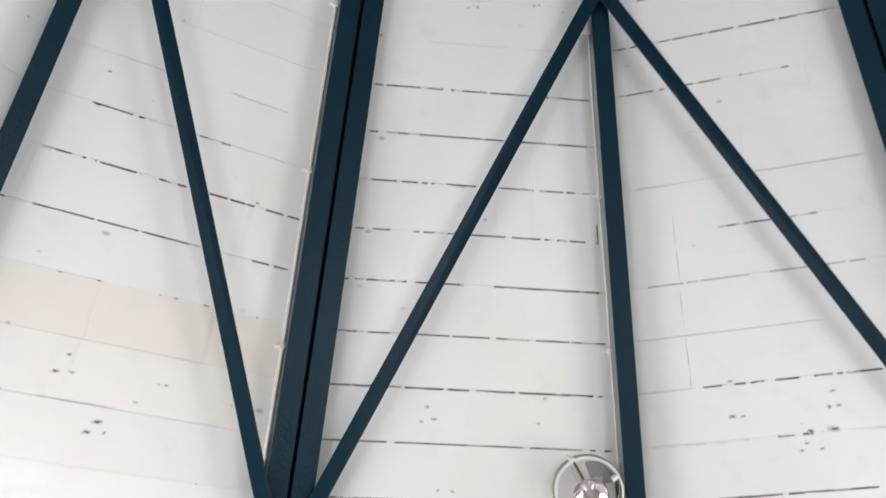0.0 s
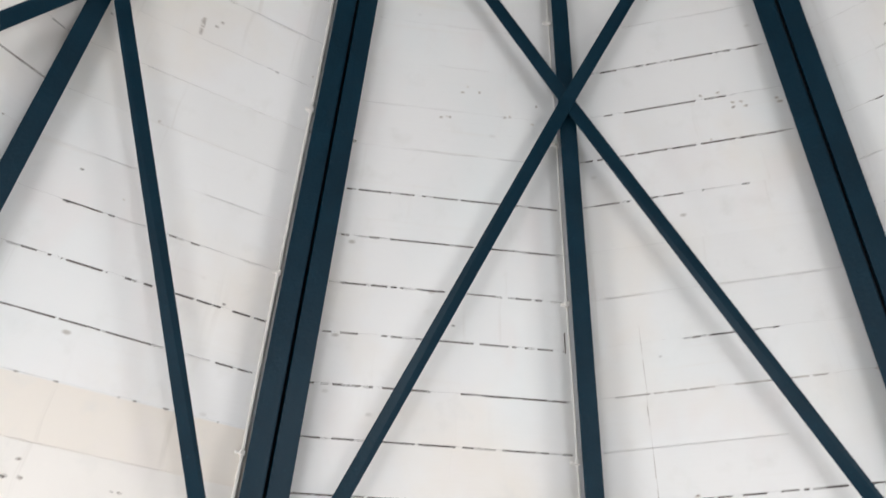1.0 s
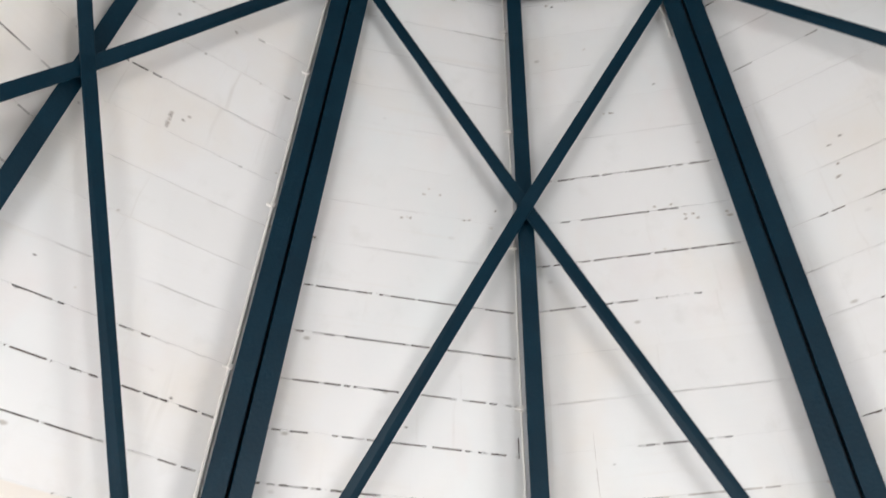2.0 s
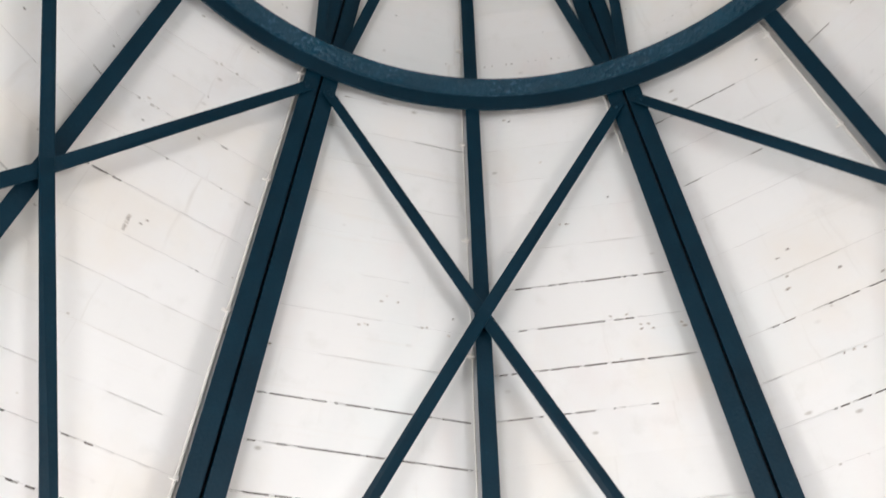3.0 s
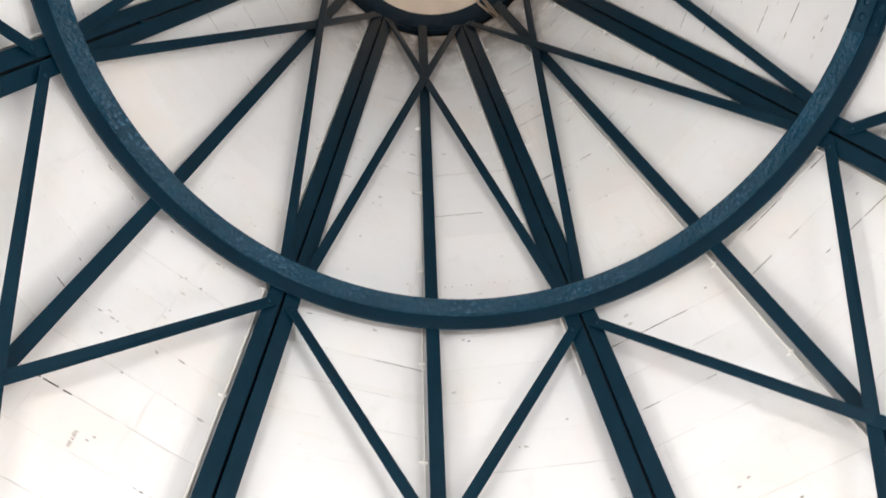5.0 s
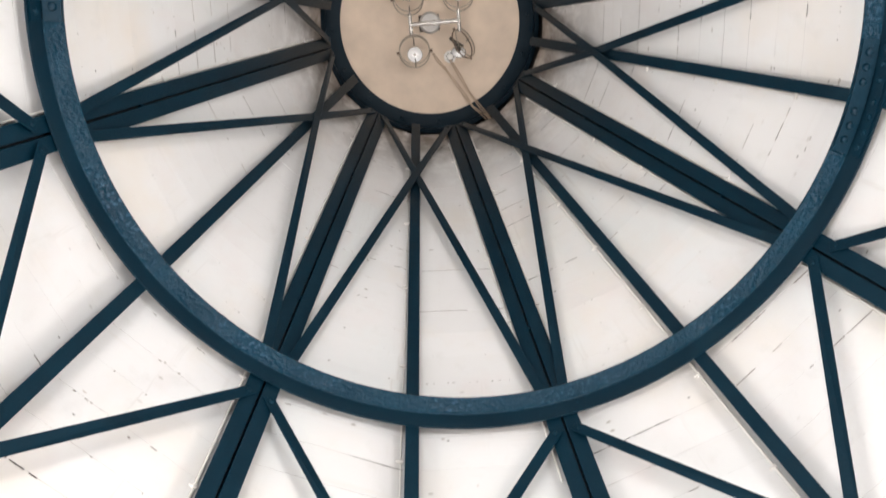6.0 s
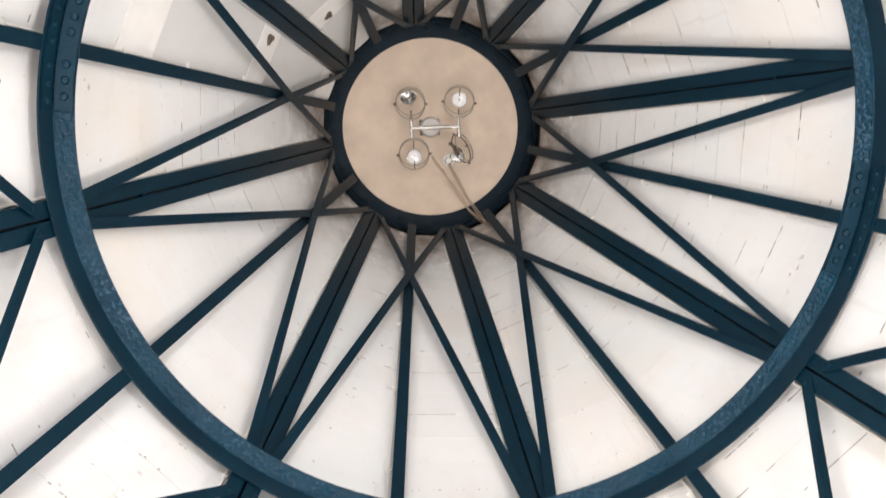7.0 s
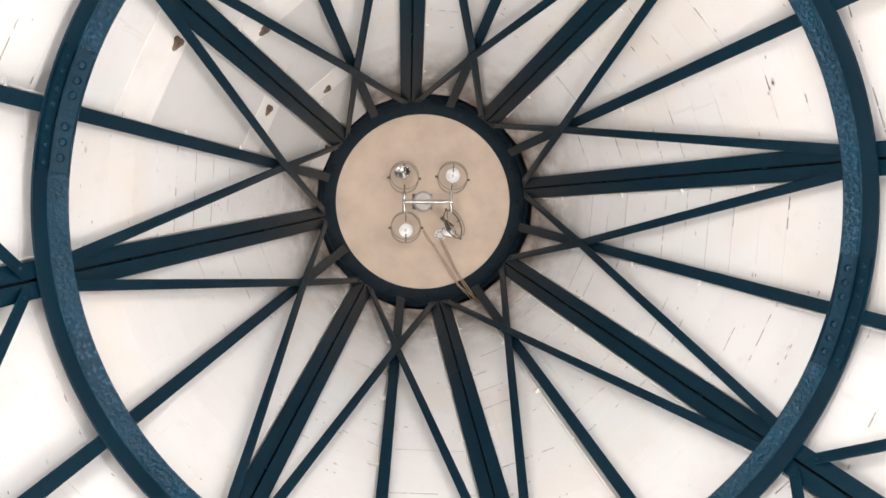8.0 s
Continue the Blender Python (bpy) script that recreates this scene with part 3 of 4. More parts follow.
    for h, u, z0, z1, half in ((1, 0.205, 2.78, 3.13, 0.0005), (1, 0.209, 3.13, 3.38, 0.0004), (0, 0.945, 3.308, 3.383, 0.0022)):
        wide = (edge(h, 0, z0, 0) - edge(h, 1, z0, 0)).length
        steps = 10
        for k in range(steps):
            za, zb = z0 + (z1 - z0) * k / steps, z0 + (z1 - z0) * (k + 0.98) / steps
            block(h, u - half / wide + rnd.uniform(-0.001, 0.001), u + half / wide, zb, za, BACK - 0.0006, BACK + 0.004, paint=7 if half < 0.002 else 2, edge_paint=7)
    me = bpy.data.meshes.new("ceiling")
    me.from_pydata([tuple(v) for v in verts], [], faces)
    layer = me.uv_layers.new(name="UVMap")
    layer.data.foreach_set("uv", np.array(uvs, dtype=np.float32).ravel())
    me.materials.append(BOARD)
    me.materials.append(CREAM)
    me.materials.append(DIRT)
    me.materials.append(CREAM_FADED)
    me.materials.append(CREAM_FAINT)
    me.materials.append(PALE_DIRT)
    me.materials.append(KNOT_HALO)
    me.materials.append(KNOT)
    me.polygons.foreach_set("material_index", np.array(paints, dtype=np.int32))
    me.update()
    return tagged(new("ceiling", me), "white painted horizontal boards lining the conical roof", "ceiling", kind="structure")


def roof_shell():
    bm = bmesh.new()
    rows = []
    for z, back in ((1.80, 0.165), (8.80, 0.165), (8.80, 0.225), (1.80, 0.225)):
        rows.append([bm.verts.new(cone(math.radians(112.5 - 22.5 * i), z, MAIN_R if i % 2 == 0 else SIDE_R + 0.004, back)) for i in range(16)])
    for a, b in zip(rows, rows[1:] + rows[:1]):
        for i in range(16):
            bm.faces.new((a[i], a[(i + 1) % 16], b[(i + 1) % 16], b[i]))
    top = bmesh.new()
    tagged(new("roof", mesh_of("roof", bm, UNDERLAY)), "dark roof covering behind the boards", "roof", kind="structure")
    lathe(top, ((0, 8.80), (1.05, 8.80), (1.05, 8.86), (0, 8.86)), 32)
    tagged(new("roof_cap", mesh_of("roof_cap", top, UNDERLAY)), "dark roof cap over the oculus", "roof", kind="structure")


roof_lining()
roof_shell()

# ---- ribs ----
RIB_TOP, RIB_LOW = -3.13, 3.66


def main_rib():
    rib = thing("main_rib", Matrix.Identity(4), "dark teal painted double steel roof rib with a narrow slot", "roof rib", "main roof ribs")
    for s in (-1, 1):
        bm = bmesh.new()
        box(bm, (min(s * 0.0065, s * 0.082), RIB_TOP, -0.009), (max(s * 0.0065, s * 0.082), RIB_LOW, 0.0), None, 0.002)
        box(bm, (min(s * 0.0065, s * 0.015), RIB_TOP, 0.003 - BACK), (max(s * 0.0065, s * 0.015), RIB_LOW, -0.010), None, 0.0015)
        part("angle_bar", bm, STEEL, rib)
    # near-black bar set deep behind the slot
    bm = bmesh.new()
    box(bm, (-0.006, RIB_TOP + 0.01, -0.050), (0.006, RIB_LOW - 0.01, -0.046))
    part("packing_bar", bm, SLOT, rib)
    for y in (-0.62, -2.1):
        bm = bmesh.new()
        box(bm, (-0.0060, y - 0.012, -0.0255), (0.0060, y + 0.012, -0.006))
        part("packing_plate", bm, STEEL, rib)
    return rib


def side_rib(low=RIB_TOP - 0.02, bend=(0.0, 0.0, 0.0)):
    """A tee rib in two lengths that meet behind the ring; bend moves its top, that joint and its foot sideways."""
    rib = thing("single_rib", Matrix.Identity(4), "dark teal painted single steel tee rib", "roof rib", "single roof ribs")
    top, mid, foot = bend
    for name, half, back, front, start, rounding in (("flange", 0.034, -0.009, 0.0, low, 0.002), ("web", 0.005, 0.003 - BACK, -0.010, low + 0.05, 0.0)):
        bm = bmesh.new()
        for y0, y1 in ((start, 0.0), (0.0, RIB_LOW)):
            box(bm, (-half, y0, back), (half, y1, front), None, rounding)
        for v in bm.verts:
            v.co.x += mid + (top - mid) * v.co.y / low if v.co.y < 0 else mid + (foot - mid) * v.co.y / RIB_LOW
        part(name, bm, STEEL, rib)
    return rib


first = main_rib()
for th in MAINS[1:]:
    copy_thing(first, rib_frame(th, MAIN_R))
first.matrix_world = rib_frame(MAINS[0], MAIN_R)
first = side_rib()
for th in SIDES[1:7]:
    copy_thing(first, rib_frame(th, SIDE_R))
first.matrix_world = rib_frame(SIDES[0], SIDE_R)
long_rib = side_rib(RIB_TOP - 0.17, (0.004, -0.015, -0.005))
long_rib.matrix_world = rib_frame(SIDES[7], SIDE_R)
tagged(long_rib, "dark teal single steel rib whose end overlaps the oculus ring")


# ---- crossed braces ----
def brace(name, group, a, b, c, na, nb, nc, lift):
    th = thing(name, Matrix.Translation(a), "dark teal flat steel diagonal brace bolted to the ribs", "brace", group)
    bm = bmesh.new()
    strip(bm, [a - a, b - a, c - a], [na, nb, nc], 0.056, lift, lift + 0.008)
    part("flat_bar", bm, STEEL, th)
    for p, n, q in ((a, na, b), (c, nc, b)):
        bm = bmesh.new()
        bolt_head(bm, facing(p - a + (q - p).normalized() * 0.035 + n * (lift + 0.007), n), 0.012, 0.010)
        part("bolt", bm, STEEL, th, "", True)
    return th


def on_rib(k, z, shift, inwards=0.0):
    """A point on main rib k at height z, moved sideways along the rib's face."""
    th = MAINS[k % 8]
    return cone(th, z) + Vector((-math.sin(th), math.cos(th), 0)) * shift - outward(th) * inwards


LOWERED = {(7, 1): 0.06, (1, 1): -0.01}
RAISED = {(1, 1): 0.04}              # upper ends set higher
END_SHIFT = {(0, 1): 0.02, (2, 1): 0.036, (6, 1): -0.04}           # lower ends set aside
UPPER_SHIFT = {0: -0.025, 1: -0.03, 2: 0.045, 3: -0.02, 4: 0.03}
LOWER_ON_TOP = (1, 0, 1, 0, 1, 0, 1, 0)
for k in range(8):
    ths = SIDES[k]
    na, nb, nc = -outward(MAINS[k]), -outward(ths), -outward(MAINS[(k + 1) % 8])
    for name, group, ztop, zx, zlow, shift in (("lower_brace", "lower crossed braces", RING_Z - 0.153, 4.212, 2.244, 0.04),
                                               ("upper_brace", "upper crossed braces", 8.33, 7.535, RING_Z + 0.02, 0.045)):
        for flip in (0, 1):
            cross = cone(ths, zx - (LOWERED.get((k, flip), 0.0) if name == "lower_brace" else UPPER_SHIFT.get(k, 0.0)), CROSS_R)
            top, aside = (ztop + RAISED.get((k, flip), 0.0), 0.0) if name == "lower_brace" else (ztop, END_SHIFT.get((k, flip), 0.0))
            lift = 0.001 + (0.009 if LOWER_ON_TOP[k] == flip else 0.0)
            if flip:
                brace(name, group, on_rib(k + 1, top, shift), cross, on_rib(k, zlow, -shift - aside), nc, nb, na, lift)
            else:
                brace(name, group, on_rib(k, top, -shift), cross, on_rib(k + 1, zlow, shift), na, nb, nc, lift)

for k in range(8):
    for z in (4.212 - (LOWERED.get((k, 1), 0.0) + LOWERED.get((k, 0), 0.0)) / 2, 7.535 - UPPER_SHIFT.get(k, 0.0)):
        gap = (SIDE_R - CROSS_R) / NN
        pk = thing("packing_block", rib_frame(SIDES[k], SIDE_R) @ Matrix.Translation((0, (RING_Z - z) * NN, 0)), "small dark teal steel packing block between rib and braces", "packing block", "packing blocks")
        bm = bmesh.new()
        box(bm, (-0.024, -0.03, 0.0005), (0.024, 0.03, gap + 0.0005), None, 0.002)
        part("block", bm, STEEL, pk)

# ---- ring beam ----
ring = thing("ring_beam", Matrix.Translation((0, 0, RING_Z)), "dark teal riveted steel angle ring around the roof", "ring beam")
# level flange takes the lit tone, hanging flange and lip the shaded one
bm = bmesh.new()
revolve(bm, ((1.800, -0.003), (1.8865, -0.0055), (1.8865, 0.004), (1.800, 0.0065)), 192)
part("level_flange", bm, RING_LIT, ring, "", True)
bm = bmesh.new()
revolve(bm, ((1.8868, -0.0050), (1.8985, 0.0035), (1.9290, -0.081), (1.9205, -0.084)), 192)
part("hanging_flange", bm, RING_SHADED, ring, "", True)
# the corner's highlight is painted into its colour, along with some wear
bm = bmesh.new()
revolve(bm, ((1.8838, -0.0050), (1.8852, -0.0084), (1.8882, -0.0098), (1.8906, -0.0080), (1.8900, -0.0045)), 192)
part("corner_bead", bm, EDGEPAINT, ring, "rounded corner, its worn paint and highlight both painted pale in places", True)
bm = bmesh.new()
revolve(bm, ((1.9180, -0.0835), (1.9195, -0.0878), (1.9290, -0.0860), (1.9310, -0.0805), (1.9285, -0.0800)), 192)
part("lower_lip", bm, RING_SHADED, ring, "", True)
for centre in (0.0, 180.0):
    bm = bmesh.new()
    revolve(bm, ((1.803, -0.0185), (1.880, -0.0205), (1.880, -0.0058), (1.803, -0.0036)), 18, centre - 8.4, centre + 8.4)
    plate = part("splice_plate", bm, PLATEPAINT, ring)
    for off in (-6.5, -4.3, -2.15, 2.15, 4.3, 6.5):
        a = radians(centre + off)
        bm = bmesh.new()
        bolt_head(bm, facing((1.838 * math.cos(a), 1.838 * math.sin(a), -0.0185), (0, 0, -1)), 0.019, 0.015)
        part("bolt", bm, PLATEPAINT, plate, "", True)
    bm = bmesh.new()
    revolve(bm, ((1.8850, -0.030), (1.9060, -0.081), (1.9180, -0.075), (1.8970, -0.0245)), 18, centre - 8.4, centre + 8.4)
    plate = part("splice_plate", bm, STEEL, ring)
    for off in (-7.2, -5.0, -2.7, 0.4, 2.5, 4.8, 7.0):
        a = radians(centre + off)
        bm = bmesh.new()
        bolt_head(bm, facing((1.8960 * math.cos(a), 1.8960 * math.sin(a), -0.0560), (-0.9 * math.cos(a), -0.9 * math.sin(a), -0.43)), 0.014, 0.010)
        part("bolt", bm, PLATEPAINT, plate, "", True)

# ---- oculus ----
oc = thing("oculus_ring", Matrix.Translation((0, 0, OCULUS_Z)), "dark teal steel ring around the closed oculus", "ring beam")
bm = bmesh.new()
revolve(bm, ((OCULUS_R, 0.0), (0.838, 0.0), (0.838, 0.010), (OCULUS_R, 0.010)), 128)
part("bottom_flange", bm, OCULUSPAINT, oc, "", True)
bm = bmesh.new()
revolve(bm, ((0.839, -0.05), (0.872, -0.05), (0.872, 0.06), (0.839, 0.06)), 128)
part("upright_flange", bm, OCULUSPAINT, oc, "", True)
for i in range(16):
    a = radians(22.5 * i + 8)
    bm = bmesh.new()
    bolt_head(bm, facing((0.785 * math.cos(a), 0.785 * math.sin(a), 0.0), (0, 0, -1)), 0.014, 0.010)
    part("bolt", bm, OCULUSPAINT, oc, "", True)
bm = bmesh.new()
lathe(bm, ((0, 0), (0.81, 0), (0.81, 0.02), (0, 0.02)), 64)
disc = new("ceiling_disc", mesh_of("ceiling_disc", bm, DISC))
disc.matrix_world = Matrix.Translation((0, 0, OCULUS_Z + 0.014))
tagged(disc, "round beige painted disc closing the oculus", "ceiling", kind="structure")


# ---- lamps ----
def framed(at, way, across):
    """A pose at a place: z along way, x as near across as can be."""
    z = Vector(way).normalized()
    y = z.cross(Vector(across)).normalized()
    m = Matrix((y.cross(z), y, z)).transposed().to_4x4()
    m.translation = at
    return m


def gimbal_lamp(parent, at, ring_way, lamp_way, across, size=1.0, metal=None, ring=0.120, back=(0.112, 0.020, 0.020), lug=(0.116, 0.140), wire=0.0048, bowl=None, aside=None):
    """A reflector lamp in a round double gimbal; at is the ring's centre, the ways point out of ring and lamp."""
    m = framed(at, ring_way, across)
    turn = [2 * math.pi * i / 40 for i in range(40)]
    bm = bmesh.new()
    tube(bm, [m @ Vector((ring * math.cos(a), ring * math.sin(a), 0)) for a in turn], wire, 8, True)
    outer = part("gimbal_ring", bm, metal or RINGMETAL, parent, "", True)
    bm = bmesh.new()
    tube(bm, [m @ Vector((back[0] * math.cos(a) * 1.05, back[0] * math.sin(a) + back[2], back[1])) for a in turn], 0.004, 8, True)
    part("inner_ring", bm, RINGMETAL, outer, "", True)
    for s in (-1, 1):
        bm = bmesh.new()
        tube(bm, [m @ Vector((s * lug[0], 0, 0.006)), m @ Vector((s * lug[1], 0, 0.003))], 0.009, 8)
        tube(bm, [m @ Vector((s * lug[0], 0, 0.006)), m @ Vector((s * (lug[0] + 0.006), 0, 0.006))], 0.013, 10)
        part("pivot", bm, metal or RUST, outer, "", True)
        bm = bmesh.new()
        tube(bm, [m @ Vector((0, s * 0.112, 0.012)), m @ Vector((0, s * 0.05, 0.016))], 0.0045, 8)
        part("lamp_holder", bm, DARK, outer, "", True)
    lm = framed(Vector(at) + (aside or Vector()), lamp_way, across) @ Matrix.Scale(size, 4)
    bm = bmesh.new()
    lathe(bm, ((0, -0.06), (0.016, -0.06), (0.018, -0.035), (0.034, -0.025), (0.050, 0.0), (0.0575, 0.022), (0.0575, 0.027), (0.054, 0.027), (0.052, 0.021)), 32, lm)
    lamp = part("reflector_lamp", bm, MIRROR, parent, "silver reflector lamp", True)
    bm = bmesh.new()
    lathe(bm, ((0.0525, 0.021), (0.036, 0.008), (0.020, 0.001), (0, -0.002)), 32, lm)
    part("reflector_bowl", bm, bowl or BOWL, lamp, "", True)
    bm = bmesh.new()
    lathe(bm, ((0.010, 0.0), (0.012, 0.020), (0.008, 0.027), (0, 0.028)), 16, lm)
    part("bulb_cap", bm, CHROME, lamp, "", True)
    return outer


# bar direction and its cross direction, in plan
BAR = Vector((0.968, -0.25, 0))
ACR = Vector((0.25, 0.968, 0))
CEN = Vector((-0.005, -0.005, 0))
base = Matrix.Translation(CEN + Vector((0, 0, OCULUS_Z + 0.014)))
pend = thing("pendant_spotlight", base, "brushed metal ceiling light with four gimbal spot lamps", "ceiling light")
bm = bmesh.new()
lathe(bm, ((0, 0), (0.085, 0), (0.085, -0.02), (0.07, -0.034), (0, -0.036)), 40)
part("canopy", bm, CANOPY, pend, "", True)
bm = bmesh.new()
across_bar = Matrix((BAR, ACR, Vector((0, 0, 1)))).transposed().to_4x4()
box(bm, (-0.088, -0.062, -0.012), (0.075, 0.066, -0.001), across_bar, 0.002)
part("mounting_plate", bm, DARK, pend, "dark mounting plate")
bm = bmesh.new()
tube(bm, [Vector((0, 0, -0.03)), Vector((0, 0, -0.20))], 0.012, 12)
part("stem", bm, CHROME, pend, "", True)
drop = Vector((0, 0, -0.20)) + BAR * 0.024
bm = bmesh.new()
tube(bm, [drop - BAR * 0.19, drop + BAR * 0.19], 0.017, 12)
part("crossbar", bm, CHROME, pend, "", True)
for at in (-0.19, 0.0, 0.19):
    bm = bmesh.new()
    tube(bm, [drop + BAR * (at - 0.008), drop + BAR * (at + 0.008)], 0.021, 12)
    part("collar", bm, CHROME, pend, "", True)
for s in (-1, 1):
    bm = bmesh.new()
    tube(bm, [drop + BAR * 0.19 * s - ACR * 0.085, drop + BAR * 0.19 * s + ACR * 0.085], 0.014, 12)
    part("arm", bm, CHROME, pend, "", True)
DOWN = Vector((0, 0, -1))
gimbal_lamp(pend, drop - BAR * 0.192 - ACR * 0.190, DOWN + BAR * 0.22 - ACR * 0.12, -BAR * 0.25 - ACR * 0.75 + DOWN, BAR, 1.15, bowl=MIRROR, aside=-ACR * 0.035 - BAR * 0.008)
gimbal_lamp(pend, drop + BAR * 0.199 - ACR * 0.190, DOWN, DOWN - ACR * 0.08, BAR + ACR * 0.1, 1.05, aside=-ACR * 0.018)
gimbal_lamp(pend, drop - BAR * 0.178 + ACR * 0.209, DOWN, DOWN + ACR * 0.06, BAR, 1.05, aside=ACR * 0.018)
gimbal_lamp(pend, drop + BAR * 0.203 + ACR * 0.180, BAR * 0.75 + DOWN * 0.55 - ACR * 0.40, DOWN + ACR * 0.75 - BAR * 0.25, ACR + BAR * 0.4, 1.0, RUST, aside=ACR * 0.045 - BAR * 0.03)
bm = bmesh.new()
clamp = drop + BAR * 0.150 + ACR * 0.155 + DOWN * 0.02
tube(bm, [clamp - BAR * 0.045 - ACR * 0.03, clamp - BAR * 0.01, clamp + BAR * 0.055 + ACR * 0.045], 0.013, 10)
tube(bm, [clamp + ACR * 0.01, clamp + BAR * 0.02 + ACR * 0.075], 0.020, 10)
part("lamp_clamp", bm, DARK, pend, "dark brown lamp clamp", True)

rose = thing("cable_rose", Matrix.Translation((0.200, 0.232, OCULUS_Z + 0.014)), "small round pale cable rose on the oculus panel", "cable rose")
bm = bmesh.new()
lathe(bm, ((0, 0), (0.05, 0), (0.05, -0.012), (0.035, -0.02), (0.028, -0.016), (0.022, -0.026), (0, -0.028)), 24)
part("cover", bm, WHITE, rose, "", True)
for k in range(8):
    a = 2 * math.pi * k / 8
    bm = bmesh.new()
    lathe(bm, ((0, -0.0225), (0.005, -0.0225), (0.005, -0.017), (0, -0.017)), 8, Matrix.Translation((0.030 * math.cos(a), 0.030 * math.sin(a), 0)))
    part("screw_hole", bm, DARK, rose, "", True)


def cable(name, pts, radius, mat, label):
    ob = thing(name, Matrix.Translation(pts[0]), label, "cable")
    bm = bmesh.new()
    tube(bm, [Vector(p) - Vector(pts[0]) for p in pts], radius, 8)
    part("sheath", bm, mat, ob, "", True)
    return ob


Z0 = OCULUS_Z - 0.012
SIDE = Vector((0.011, -0.009, 0.0))
RUN_A = [(0.045, 0.222, 8.37), (0.095, 0.275, 8.40), (0.16, 0.32, 8.45), (0.37, 0.515, Z0), (0.45, 0.595, Z0), (0.56, 0.655, 8.47), (0.62, 0.70, 8.30)]
RUN_B = [(0.20, 0.25, OCULUS_Z - 0.005), (0.30, 0.365, Z0), (0.40, 0.485, Z0), (0.53, 0.60, Z0 - 0.005), (0.60, 0.66, 8.42), (0.72, 0.79, 8.12), (0.80, 0.87, 7.85)]
for run, label in ((RUN_A, "thin tan electric cable hanging slack from the ceiling light"), (RUN_B, "thin tan electric cable from the rose to a rib")):
    for s in (-0.5, 0.5):
        cable("tan_cable", [Vector(q) + SIDE * s * (0.6 + 0.7 * (i % 2)) for i, q in enumerate(run)], 0.0042, TAN, label)
tie = thing("cable_tie", facing(Vector(RUN_A[2]), (0.55, 0.6, 0.1)), "small tan cable tie round two thin cables", "cable tie")
bm = bmesh.new()
lathe(bm, ((0.007, -0.010), (0.013, -0.008), (0.014, 0.0), (0.013, 0.008), (0.007, 0.010)), 12)
part("band", bm, TAN, tie, "", True)

# the spotlight beside the single rib, low on the boards
th = radians(92.5)
wm = framed(cone(th, 2.457, MAIN_R - 0.02, BACK), -outward(th), (1, 0, 0)) @ Matrix.Translation((-0.027, 0, 0))
spot = thing("wall_spotlight", wm, "round gimbal spotlight fixed to the boards beside a rib", "spotlight")
bm = bmesh.new()
lathe(bm, ((0, 0), (0.108, 0), (0.112, 0.006), (0.100, 0.014), (0, 0.016)), 40)
part("back_plate", bm, GREY, spot, "", True)
bm = bmesh.new()
box(bm, (0.022, -0.15, 0.016), (0.056, 0.05, 0.060), None, 0.004)
box(bm, (0.058, -0.15, 0.016), (0.098, 0.028, 0.066), None, 0.004)
part("gear_box", bm, GREY, spot)
bm = bmesh.new()
strip(bm, [Vector((-0.036, 0.092, 0.08)), Vector((-0.024, 0.065, 0.07)), Vector((-0.012, 0.03, 0.055))], [Vector((0, 0, 1))] * 3, 0.052, -0.003, 0.003)
part("yoke_arm", bm, CANOPY, spot, "pale flat yoke arm")
bm = bmesh.new()
tube(bm, [Vector((-0.066, 0.120, 0.016)), Vector((-0.054, 0.106, 0.10))], 0.007, 8)
tube(bm, [Vector((-0.054, 0.106, 0.094)), Vector((-0.054, 0.106, 0.106))], 0.011, 10)
part("support_lug", bm, WHITE, spot, "", True)
gimbal_lamp(spot, Vector((0, 0, 0.10)), Vector((0, 0.0, 1)), Vector((0.0, -0.45, 1)), Vector((0.9, 0.45, 0)), 1.08, BATTEN, 0.115, (0.114, -0.05, 0.010), (0.088, 0.115), 0.0042, FACETS)


# ---- white cables with clips beside the ribs ----
def rib_cable(theta, radius, x, low, high, thick=0.0075):
    ob = thing("white_rib_cable", rib_frame(theta, radius), "thin white cable clipped to the boards along a rib", "cable", "cables along the ribs")
    bm = bmesh.new()
    n, rise = 24, -BACK + abs(x) * math.tan(radians(11.25))

    def lie(y):
        return rise - closer(RING_Z - y / NN)

    tube(bm, [Vector((x + rnd.uniform(-0.0015, 0.0015), y, lie(y) + thick)) for y in [low + (high - low) * i / n for i in range(n + 1)]], thick, 6)
    part("sheath", bm, WHITE, ob, "", True)
    y = low + rnd.uniform(0.1, 0.5)
    while y < high:
        bm = bmesh.new()
        s = 1 if x > 0 else -1
        box(bm, (x - 0.010, y - 0.009, lie(y) - 0.004), (x + 0.010, y + 0.009, lie(y) + 0.018), None, 0.002)
        box(bm, (min(x + s * 0.008, x + s * 0.026), y - 0.005, lie(y) - 0.002), (max(x + s * 0.008, x + s * 0.026), y + 0.005, lie(y) + 0.011), None, 0.002)
        part("clip", bm, WHITE, ob)
        y += rnd.uniform(0.55, 0.75)
    return ob


for th in MAINS:
    rib_cable(th, MAIN_R, 0.092, -2.9, 0.4 if th == MAINS[1] else 3.5, 0.0068)
rib_cable(MAINS[1], MAIN_R, -0.092, -2.9, -0.25, 0.0062)
rib_cable(MAINS[2], MAIN_R, -0.092, -2.9, -0.25, 0.0050)
for th in SIDES[:7]:
    rib_cable(th, SIDE_R, 0.056 if th == SIDES[1] else 0.041, -2.6, 3.5, 0.0032 if th == SIDES[0] else 0.0070 if th == SIDES[1] else 0.0048)


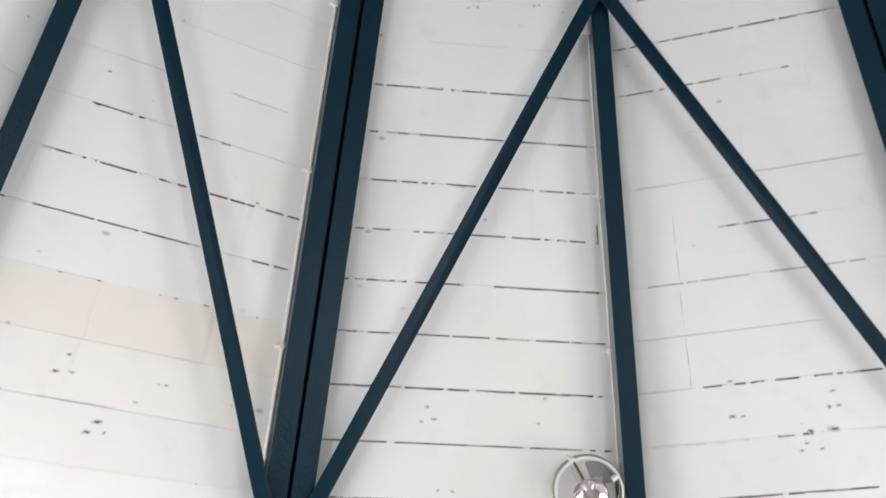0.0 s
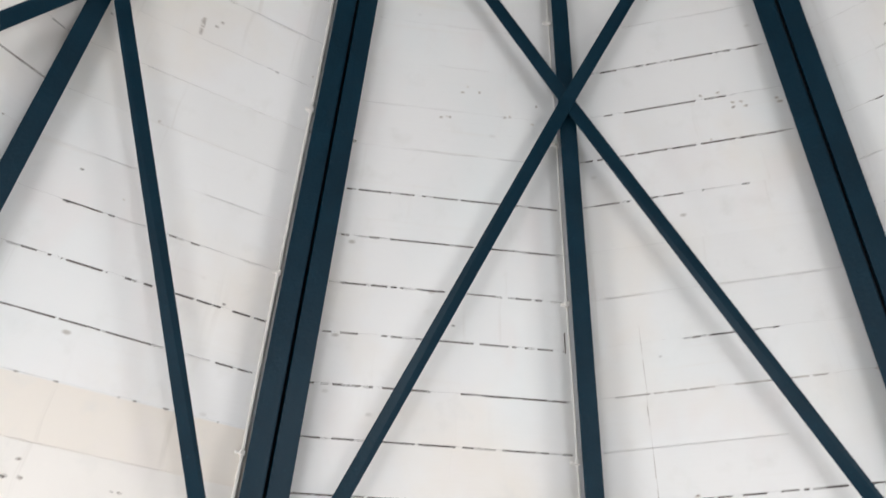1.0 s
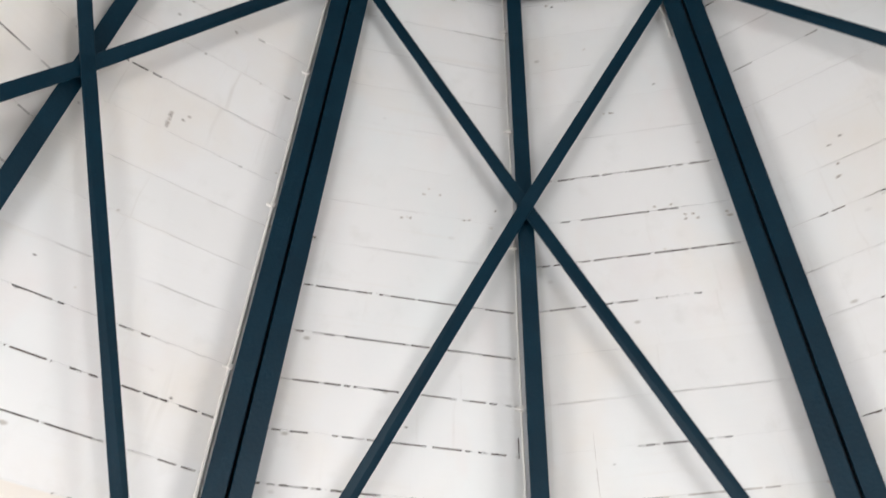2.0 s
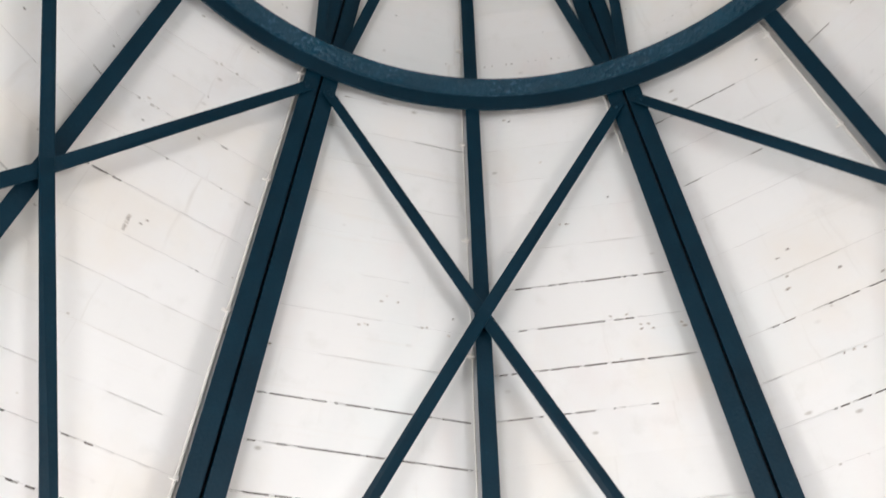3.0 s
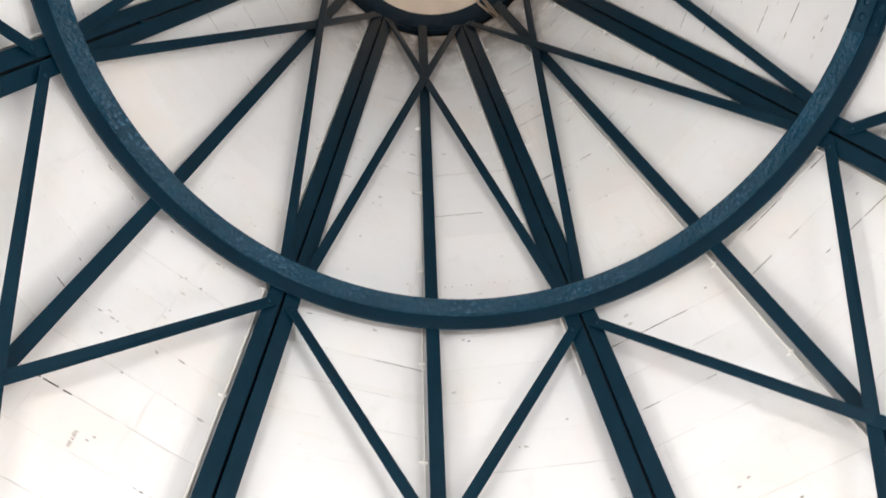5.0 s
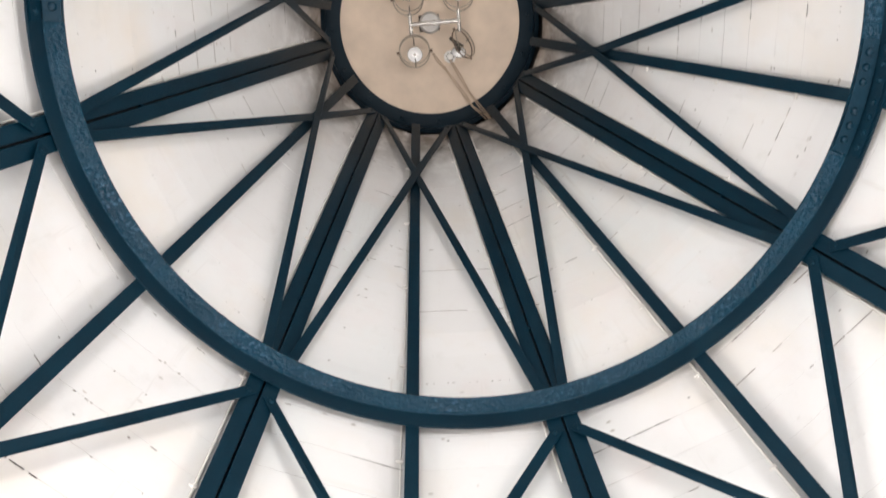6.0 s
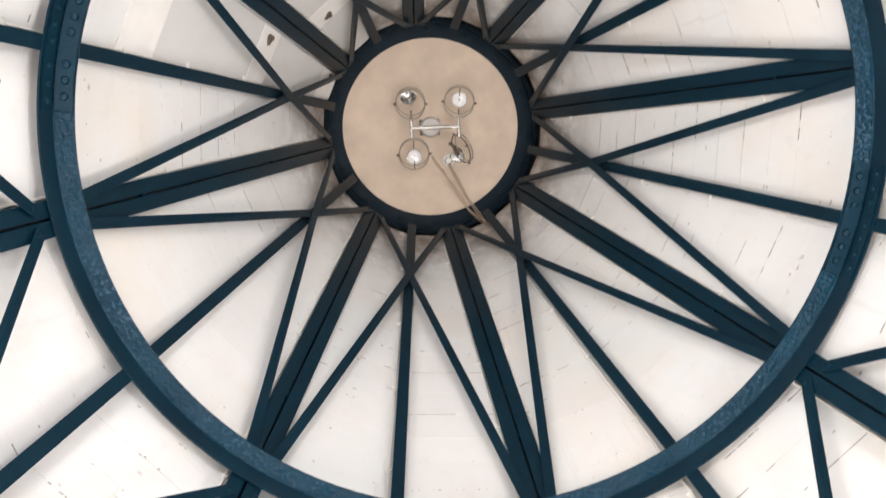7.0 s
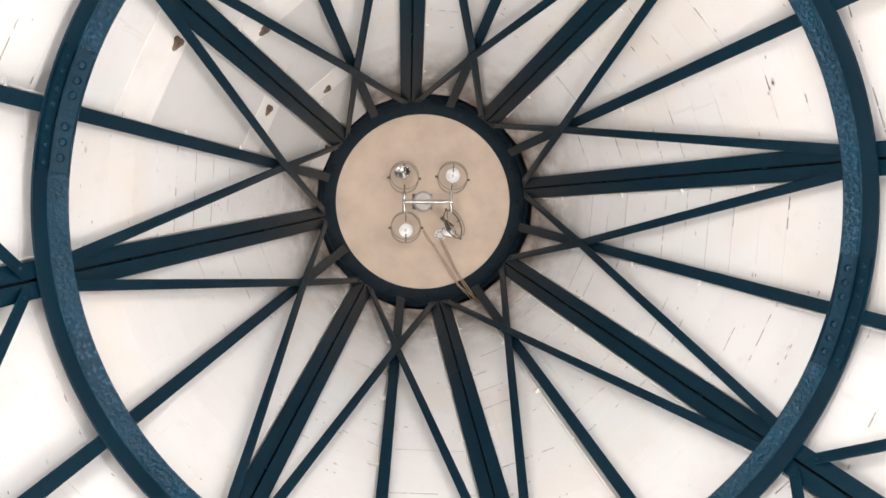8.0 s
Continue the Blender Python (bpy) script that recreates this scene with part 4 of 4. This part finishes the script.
# ---- repaired stretch of the lining beside one main rib ----
def repair(theta_a, ra, theta_b, rb, rows, label, main_first):
    """Grey sheets between white battens over the boards of half a bay; rows are (kind, low z, high z)."""
    mid = cone((theta_a + theta_b) / 2, (rows[0][1] + rows[-1][2]) / 2, (ra + rb) / 2)
    ob = thing("repair_panel", Matrix.Translation(mid), label, "roof panel", "repair panels")
    for kind, z0, z1 in rows:
        thick = 0.004 if kind == "sheet" else 0.0065
        bm = bmesh.new()
        vs = []
        for out in (BACK - thick, BACK - 0.0015):
            for z, turn in ((z0, 1), (z1, -1)):
                a, b = cone(theta_a, z, ra, out + closer(z)), cone(theta_b, z, rb, out + closer(z))
                reach = (b - a).length
                ends = (0.098 / reach, 1 - 0.040 / reach) if main_first else (0.040 / reach, 1 - 0.098 / reach)
                vs.extend(bm.verts.new(a.lerp(b, u) - mid) for u in ends[::turn])
        for f in ((0, 1, 2, 3), (7, 6, 5, 4), (0, 4, 5, 1), (1, 5, 6, 2), (2, 6, 7, 3), (3, 7, 4, 0)):
            bm.faces.new([vs[i] for i in f])
        bmesh.ops.bevel(bm, geom=list(bm.edges), offset=0.0012, segments=1, affect="EDGES")
        part(kind, bm, SHEET if kind == "sheet" else BATTEN, ob)
    return ob


def on_boards(theta, z, back):
    """A point on a flat of the lining, set back by back."""
    step = (112.5 - math.degrees(theta)) / 22.5
    h = math.floor(step)
    ends = [cone(radians(112.5 - 22.5 * i), z, MAIN_R if i % 2 == 0 else SIDE_R + 0.004, back + closer(z)) for i in (h, h + 1)]
    return ends[0].lerp(ends[1], step - h)


def rust_bracket(theta, z, size):
    """A small rusted corner plate with a ragged outline."""
    m = facing(on_boards(theta, z, BACK - 0.0070), -outward(theta))
    ob = thing("rust_bracket", m, "small rusty brown corner plate nailed on the boards", "bracket", "rusty corner plates")
    bm = bmesh.new()
    n = 14
    rim = []
    for i in range(n):
        a = 2 * math.pi * i / n
        r = size * (0.8 + 0.2 * math.cos(3 * a) + rnd.uniform(-0.1, 0.1))
        rim.append((r * math.cos(a), r * math.sin(a)))
    top, low = [bm.verts.new((x, y, 0.006)) for x, y in rim], [bm.verts.new((x * 1.1, y * 1.1, 0.0)) for x, y in rim]
    bm.faces.new(top)
    bm.faces.new(low[::-1])
    for i in range(n):
        bm.faces.new((top[i], low[i], low[(i + 1) % n], top[(i + 1) % n]))
    part("plate", bm, RUST, ob)
    bm = bmesh.new()
    bolt_head(bm, Matrix.Translation((0, 0, 0.005)), 0.008, 0.006)
    part("nail_head", bm, DARK, ob, "", True)
    return ob


M6, S55, S65 = radians(112.5 - 45 * 6), radians(112.5 - 45 * 5.5), radians(112.5 - 45 * 6.5)
HALF = SIDE_R + 0.004
repair(M6, MAIN_R, S65, HALF, (("batten", 5.86, 6.13), ("sheet", 6.13, 7.06), ("batten", 7.06, 7.28), ("sheet", 7.28, 8.07), ("batten", 8.07, 8.32)),
       "grey sheets between white battens beside a main rib", True)
repair(S55, HALF, M6, MAIN_R, (("batten", 6.38, 6.63), ("sheet", 6.63, 7.47), ("batten", 7.47, 7.67), ("sheet", 7.67, 8.32)),
       "grey sheets between white battens on the rib's other side", False)
for bearing, z, size in ((-163.7, 6.06, 0.043), (-165.1, 7.17, 0.043), (-150.4, 6.60, 0.042), (-146.9, 7.62, 0.040), (-166.4, 8.21, 0.044)):
    rust_bracket(radians(bearing), z, size)
